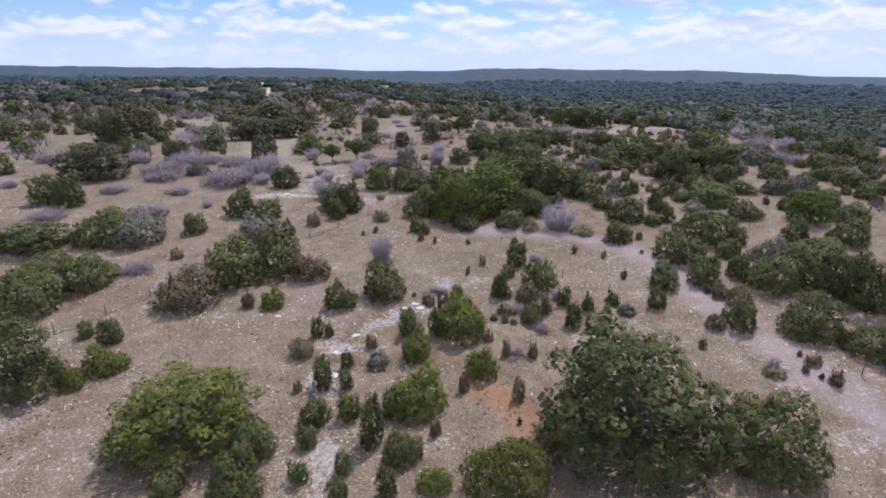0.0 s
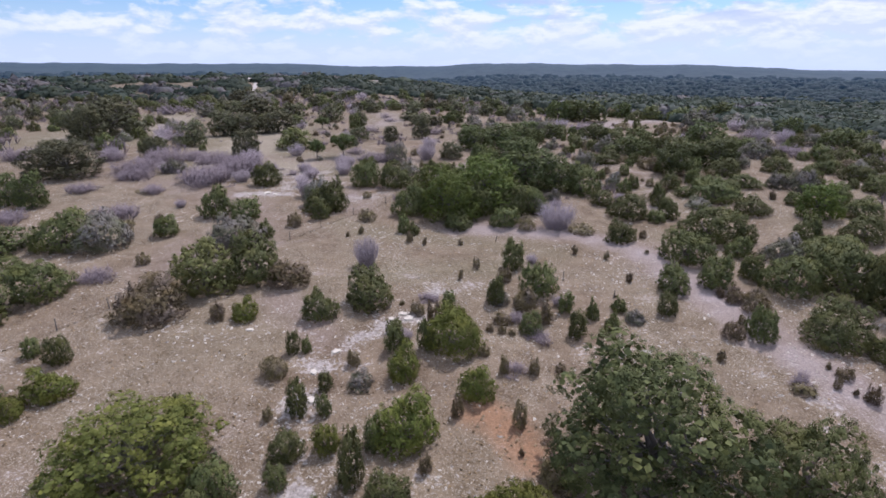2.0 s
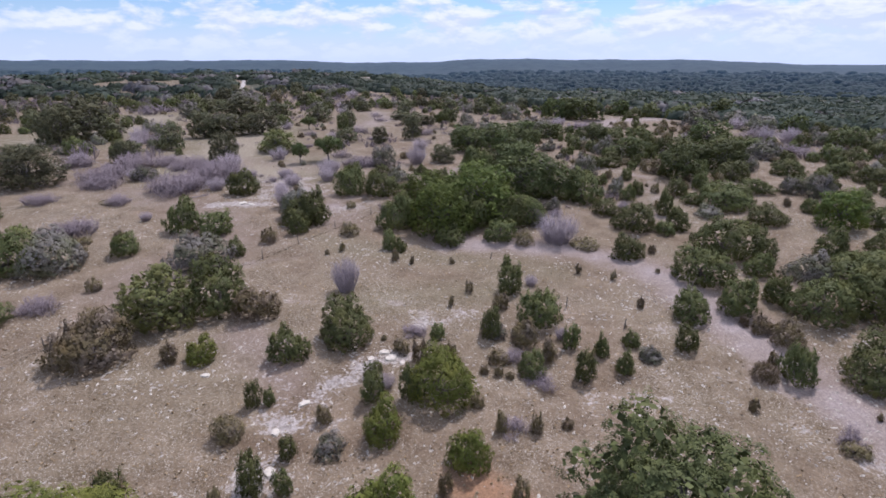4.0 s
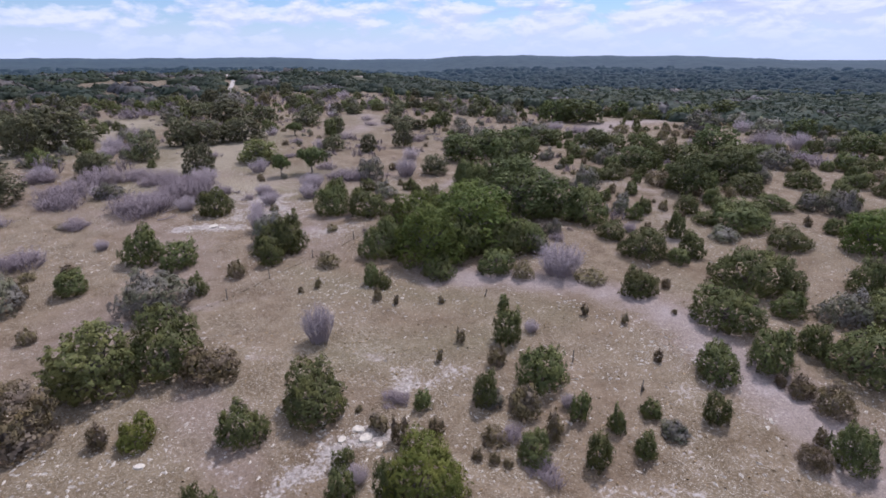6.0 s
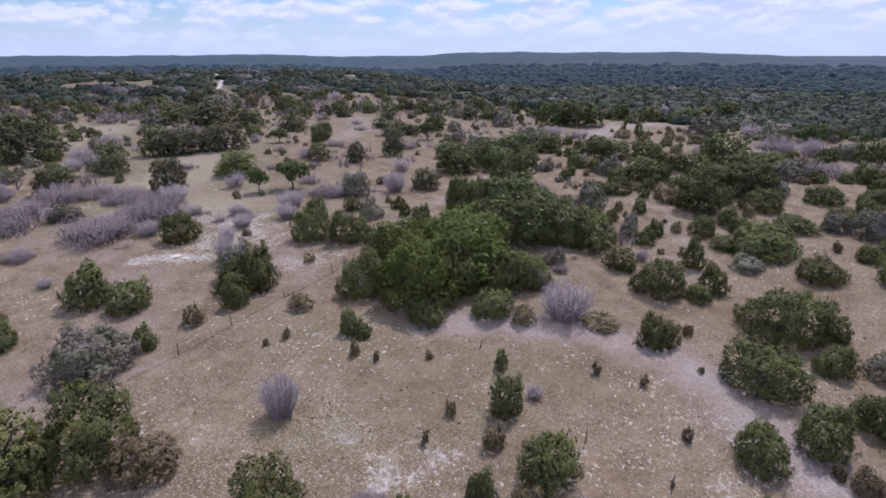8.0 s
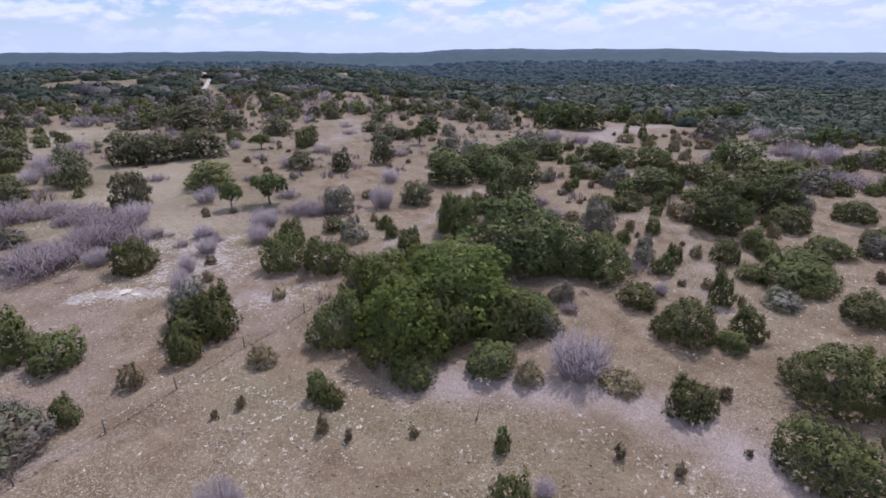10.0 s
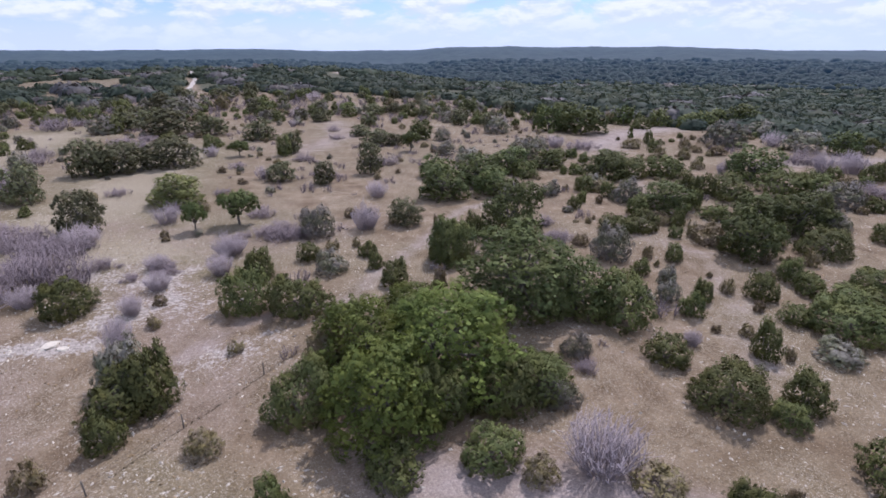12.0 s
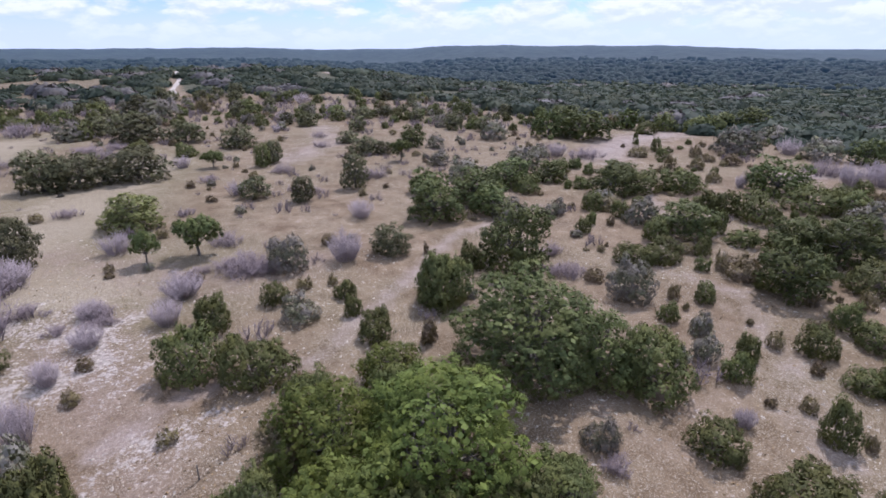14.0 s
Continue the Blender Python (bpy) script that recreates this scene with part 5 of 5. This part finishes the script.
# ---- closed woods in the valley and on the far slopes ----
def woods(name, label, near, far, gap, sprays, fine, grow, seed):
    rng = np.random.default_rng(seed)
    cen, nor, siz, fac, tone = [], [], [], [], []
    spots = []
    r = near
    while r < far:
        g = gap * (1 + 0.12 * (r - near) / near)
        step = g / r
        a = -0.92
        while a < 0.92:
            aa, rr = a + rng.uniform(-0.4, 0.4) * step, r + rng.uniform(-0.45, 0.45) * g
            x, yy = 4 + rr * math.sin(aa), 30 + rr * math.cos(aa)
            if rng.uniform() < in_woods(x, yy):
                spots.append((x, yy, g * rng.uniform(1.05, 1.85)))
            a += step
        r += g * 0.95
    verts, faces, skin = [], [], []
    lumps = random.Random(seed)
    for x, yy, w in spots:
        w *= rng.choice([0.65, 1.0, 1.4, 1.9], p=[0.3, 0.4, 0.2, 0.1])
        lean = rng.uniform() + 0.5 * noise.noise(Vector((x * 0.02, yy * 0.02, 4))) + 0.3 * thin_woods(x, yy)
        which = 2 if lean > 0.98 else 1 if lean > 0.58 else 0
        h = w * rng.uniform(0.32, 0.6) * grow
        z = ground_z(x, yy)
        v, f = dome(lumps, x, yy, z, w * 0.84, h * 0.86, *((9, 4) if far < 300 else (7, 3)))
        k = len(verts)
        verts += v
        faces += [tuple(k + i for i in q) for q in f]
        skin += [which] * len(f)
        tone.append(np.full(sprays, which))
        d = rng.normal(0, 1, (sprays, 3))
        d[:, 2] = np.abs(d[:, 2]) * 0.9 + 0.05
        d /= np.linalg.norm(d, axis=1)[:, None]
        cen.append(np.array([x, yy, z]) + d * rng.uniform(0.86, 1.06, (sprays, 1)) * np.array([w * 0.5, w * 0.5, h]))
        nor.append(d + rng.normal(0, 0.3, (sprays, 3)) + np.array([0, 0, 0.3]))
        fac.append(d + np.array([0, 0, 0.25]) + rng.normal(0, 0.12, (sprays, 3)))
        siz.append(np.full(sprays, w * fine) * rng.uniform(0.6, 1.4, sprays))
    # leaf colours that already hold the distance haze
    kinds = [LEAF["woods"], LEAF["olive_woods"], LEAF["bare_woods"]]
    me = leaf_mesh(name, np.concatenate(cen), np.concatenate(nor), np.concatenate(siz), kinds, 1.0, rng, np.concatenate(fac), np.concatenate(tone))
    thing = tagged(new(name, me), label, "woods", kind="stuff")
    body = bpy.data.meshes.new("canopy")
    body.from_pydata(verts, [], faces)
    body.polygons.foreach_set("use_smooth", np.ones(len(faces), dtype=bool))
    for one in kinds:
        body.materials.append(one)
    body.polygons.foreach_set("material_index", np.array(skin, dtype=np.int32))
    part("canopy", body, thing)


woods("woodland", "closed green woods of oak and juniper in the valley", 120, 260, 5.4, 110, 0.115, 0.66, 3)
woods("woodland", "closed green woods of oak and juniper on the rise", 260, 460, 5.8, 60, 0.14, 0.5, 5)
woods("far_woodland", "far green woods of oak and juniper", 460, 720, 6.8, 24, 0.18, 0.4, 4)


# ---- loose stones and dry grass ----
def stones():
    rng = np.random.default_rng(11)
    spots = []
    tries = 0
    while len(spots) < 46000 and tries < 600000:
        tries += 1
        y = -26 + 160 * rng.uniform() ** 1.2
        x = 4 + (max(y, 0) * 0.85 + 26) * rng.uniform(-1, 1)
        keep = 0.14 + 1.3 * max(0.0, noise.noise(Vector((x * 0.07, y * 0.13, 2))) + 0.1) + 0.8 * total(ROCKS, x, y)
        keep *= sstep(-26, 12, y) * (1 - 0.7 * total(BARES, x, y))
        if total(TRAILS, x, y) > 0.45:
            keep *= 0.35
        if rng.uniform() < keep:
            spots.append((x, y, (0.035 + 0.115 * rng.uniform() ** 3.0) * (0.75 + 0.25 * sstep(20, 50, y))))
    for bends in LEDGES:
        for a, b in zip(bends, bends[1:]):
            a, b = np.array(a), np.array(b)
            for k in range(int(8 * np.linalg.norm(b - a))):
                q = a + (b - a) * rng.uniform() + rng.normal(0, 0.42, 2)
                if noise.noise(Vector((q[0] * 0.3, q[1] * 0.3, 8))) > 0.0:
                    spots.append((q[0], q[1], 0.05 + 0.09 * rng.uniform() ** 2.0))
    p = np.array(spots)
    n = len(p)
    z = np.array([ground_z(a, b) for a, b, c in spots])
    base = np.array([(1, 0, 0), (0.2, 1, 0), (-1, 0.1, 0), (-0.1, -1, 0), (0.2, 0.1, 0.62), (-0.3, -0.25, 0.55)])
    tri = np.array([(0, 1, 4), (1, 2, 4), (2, 5, 4), (2, 3, 5), (3, 0, 5), (0, 4, 5)])
    a = rng.uniform(0, 6.28, n)
    c, s = np.cos(a), np.sin(a)
    b = base[None] * (1 + rng.normal(0, 0.22, (n, 6, 3)))
    b[:, :, 0] *= rng.uniform(1.0, 2.4, (n, 1))
    v = np.stack([b[..., 0] * c[:, None] - b[..., 1] * s[:, None], b[..., 0] * s[:, None] + b[..., 1] * c[:, None], b[..., 2]], -1) * p[:, 2][:, None, None]
    v += np.stack([p[:, 0], p[:, 1], z - 0.01], -1)[:, None]
    f = (tri[None] + 6 * np.arange(n)[:, None, None]).reshape(-1, 3)
    me = bpy.data.meshes.new("loose_stones")
    me.from_pydata(v.reshape(-1, 3).tolist(), [], f.tolist())
    me.materials.append(LIMESTONE)
    tagged(new("loose_stones", me), "pale limestone chips strewn over the dry ground", "stones", kind="stuff")


stones()


def tufts():
    rng = np.random.default_rng(12)
    cen, nor, siz = [], [], []
    got = 0
    while got < 9000:
        y = 14 + 110 * rng.uniform() ** 1.3
        x = 4 + (y * 0.85 + 14) * rng.uniform(-1, 1)
        thick = 0.3 + noise.noise(Vector((x * 0.07, y * 0.07, 6))) + 0.5 * total(GRASSES, x, y) + 0.6 * total(EARTHS, x, y)
        if rng.uniform() > thick or total(TRAILS, x, y) > 0.4:
            continue
        got += 1
        s = rng.uniform(0.08, 0.2)
        z = ground_z(x, y)
        for k in range(3):
            a = rng.uniform(0, 6.28)
            cen.append((x + 0.3 * s * math.cos(a), y + 0.3 * s * math.sin(a), z + 0.3 * s))
            nor.append((math.cos(a), math.sin(a), 1.6))
            siz.append(s)
    me = leaf_mesh("grass_tufts", np.array(cen), np.array(nor), np.array(siz), LEAF["straw"], 1.2, rng, np.array(nor) * np.array([0.3, 0.3, 1.0]))
    tagged(new("grass_tufts", me), "short tufts of dry straw-coloured grass", "grass", kind="stuff")


tufts()


# ---- wire fence across the rise ----
FENCE_LINE = [(-41.5, 38.0), (-33.7, 50.0), (-18.3, 75.8), (-14.7, 82.2), (-10.5, 88.9), (-7.5, 93.0)]


def fence():
    line = [Vector(q) for q in FENCE_LINE]
    thing = tagged(new("wire_fence"), "old wire fence on thin dark wooden posts", "fence")
    rng = random.Random(5)
    spots = []
    for a, b in zip(line, line[1:]):
        n = max(1, round((b - a).length / 5.5))
        spots += [a + (b - a) * (k / n) for k in range(n)]
    spots.append(line[-1])
    tops = []
    for q in spots:
        x, y = q
        z = ground_z(x, y)
        me = tubes("post", [[((0, 0, -0.3), 0.06), ((rng.uniform(-0.05, 0.05), rng.uniform(-0.05, 0.05), 1.25), 0.05)]], POST_WOOD, 6)
        ob = part("post", me, thing)
        ob.location = (x, y, z)
        tops.append((x, y, z))
    for h in (0.2, 0.45, 0.75, 1.08):
        run = [((*tops[0][:2], tops[0][2] + h), 0.009)]
        for a, b in zip(tops, tops[1:]):
            mid = tuple((u + v) / 2 for u, v in zip(a, b))
            run += [((mid[0], mid[1], mid[2] + h - 0.05), 0.009), ((b[0], b[1], b[2] + h), 0.009)]
        part("wire", tubes("wire", [run], WIRE, 4), thing)


fence()


# dry weeds and the fence's shadow, drawn together as one dark line
def weeds_and_fence_shadow():
    rng = np.random.default_rng(21)
    bends = [np.array(q) for q in FENCE_LINE]
    cen, nor, siz = [], [], []
    for a, b in zip(bends, bends[1:]):
        for k in range(int(np.linalg.norm(b - a) * 7)):
            q = a + (b - a) * rng.uniform() + rng.normal(0, 0.06, 2)
            s = rng.uniform(0.05, 0.12)
            turn = rng.uniform(0, 6.28)
            cen.append((q[0], q[1], ground_z(q[0], q[1]) + 0.35 * s))
            nor.append((math.cos(turn), math.sin(turn), 0.4))
            siz.append(s)
    me = leaf_mesh("fence_weeds", np.array(cen), np.array(nor), np.array(siz), LEAF["weeds"], 1.4, rng)
    tagged(new("fence_weeds", me), "line of dry weeds under the fence wires, darkened for their shadow", "weeds", kind="stuff")


weeds_and_fence_shadow()


def lone_post(x, y, h, lean):
    me = tubes("fence_post", [[((0, 0, -0.3), 0.06), ((lean, 0.02, h), 0.045)]], POST_WOOD, 6)
    ob = tagged(new("fence_post", me), "thin dark wooden post leaning beside a trail", "post", group="lone posts")
    ob.location = (x, y, ground_z(x, y))


lone_post(36.6, 39.3, 1.3, 0.04)
lone_post(29.3, 48.9, 1.3, -0.03)
lone_post(18.1, 55.1, 1.1, 0.12)
lone_post(13.5, 59.4, 1.2, 0.02)
lone_post(6.6, 72.0, 0.9, 0.2)


# ---- larger slabs of limestone ----
def slab(x, y, s, seed):
    rng = random.Random(seed)
    bm = bmesh.new()
    bmesh.ops.create_icosphere(bm, subdivisions=2, radius=1)
    for v in bm.verts:
        k = 1 + 0.3 * noise.noise(v.co * 1.7 + Vector((seed, 0, 0)))
        v.co = Vector((v.co.x * k * s, v.co.y * k * s * 0.7, max(-0.1, min(0.22, v.co.z * 0.45)) * s * k))
    me = bpy.data.meshes.new("limestone_slab")
    bm.to_mesh(me)
    bm.free()
    me.materials.append(LIMESTONE)
    ob = tagged(new("limestone_slab", me), "flat pale limestone slab lying in the dry ground", "rock", group="limestone slabs")
    ob.matrix_basis = pose(x, y, ground_z(x, y), 0, 0, rng.uniform(0, 360))


for k, (x, y, s) in enumerate([(-3.6, 49.4, 0.6), (-4.3, 50.3, 0.5), (-5.3, 49.2, 0.42), (-2.6, 48.8, 0.35), (-9.6, 43.4, 0.5),
                               (-10.8, 40.2, 0.45), (-10.1, 36.5, 0.5), (-31.8, 93.4, 0.9), (-30.4, 93.0, 0.6), (-28.3, 107.6, 0.8), (-27.0, 107.1, 0.5), (-18.4, 46.6, 0.4)]):
    slab(x, y, s, k + 1)


# ---- dead limbs lying on the ground ----
def fallen_branch(x, y, length, turn, seed):
    rng = np.random.default_rng(seed)
    tip = np.array([length, 0.1, 0.35])
    lines = [bent(rng, (0, 0, 0.06), tip, 0.07, 0.025, 5, 0.1)]
    for k in range(9):
        m = tip * rng.uniform(0.25, 0.95)
        lines.append(bent(rng, m, m + np.array([rng.uniform(0.2, 0.9), rng.normal(0, 0.6), rng.uniform(0.05, 0.7)]), 0.03, 0.01, 3, 0.06))
    ob = tagged(new("fallen_branch", tubes("fallen_branch", lines, PALE_WOOD, 5)), "bleached grey dead branch lying on stony ground", "branch", group="fallen branches")
    ob.matrix_basis = pose(x, y, ground_z(x, y), 0, 0, turn)


fallen_branch(-41.8, 98.7, 3.2, 60, 1)
fallen_branch(-41.8, 102.7, 2.6, 150, 2)
fallen_branch(-41.0, 95.4, 2.8, 20, 3)
fallen_branch(-42.1, 106.0, 2.2, 100, 4)
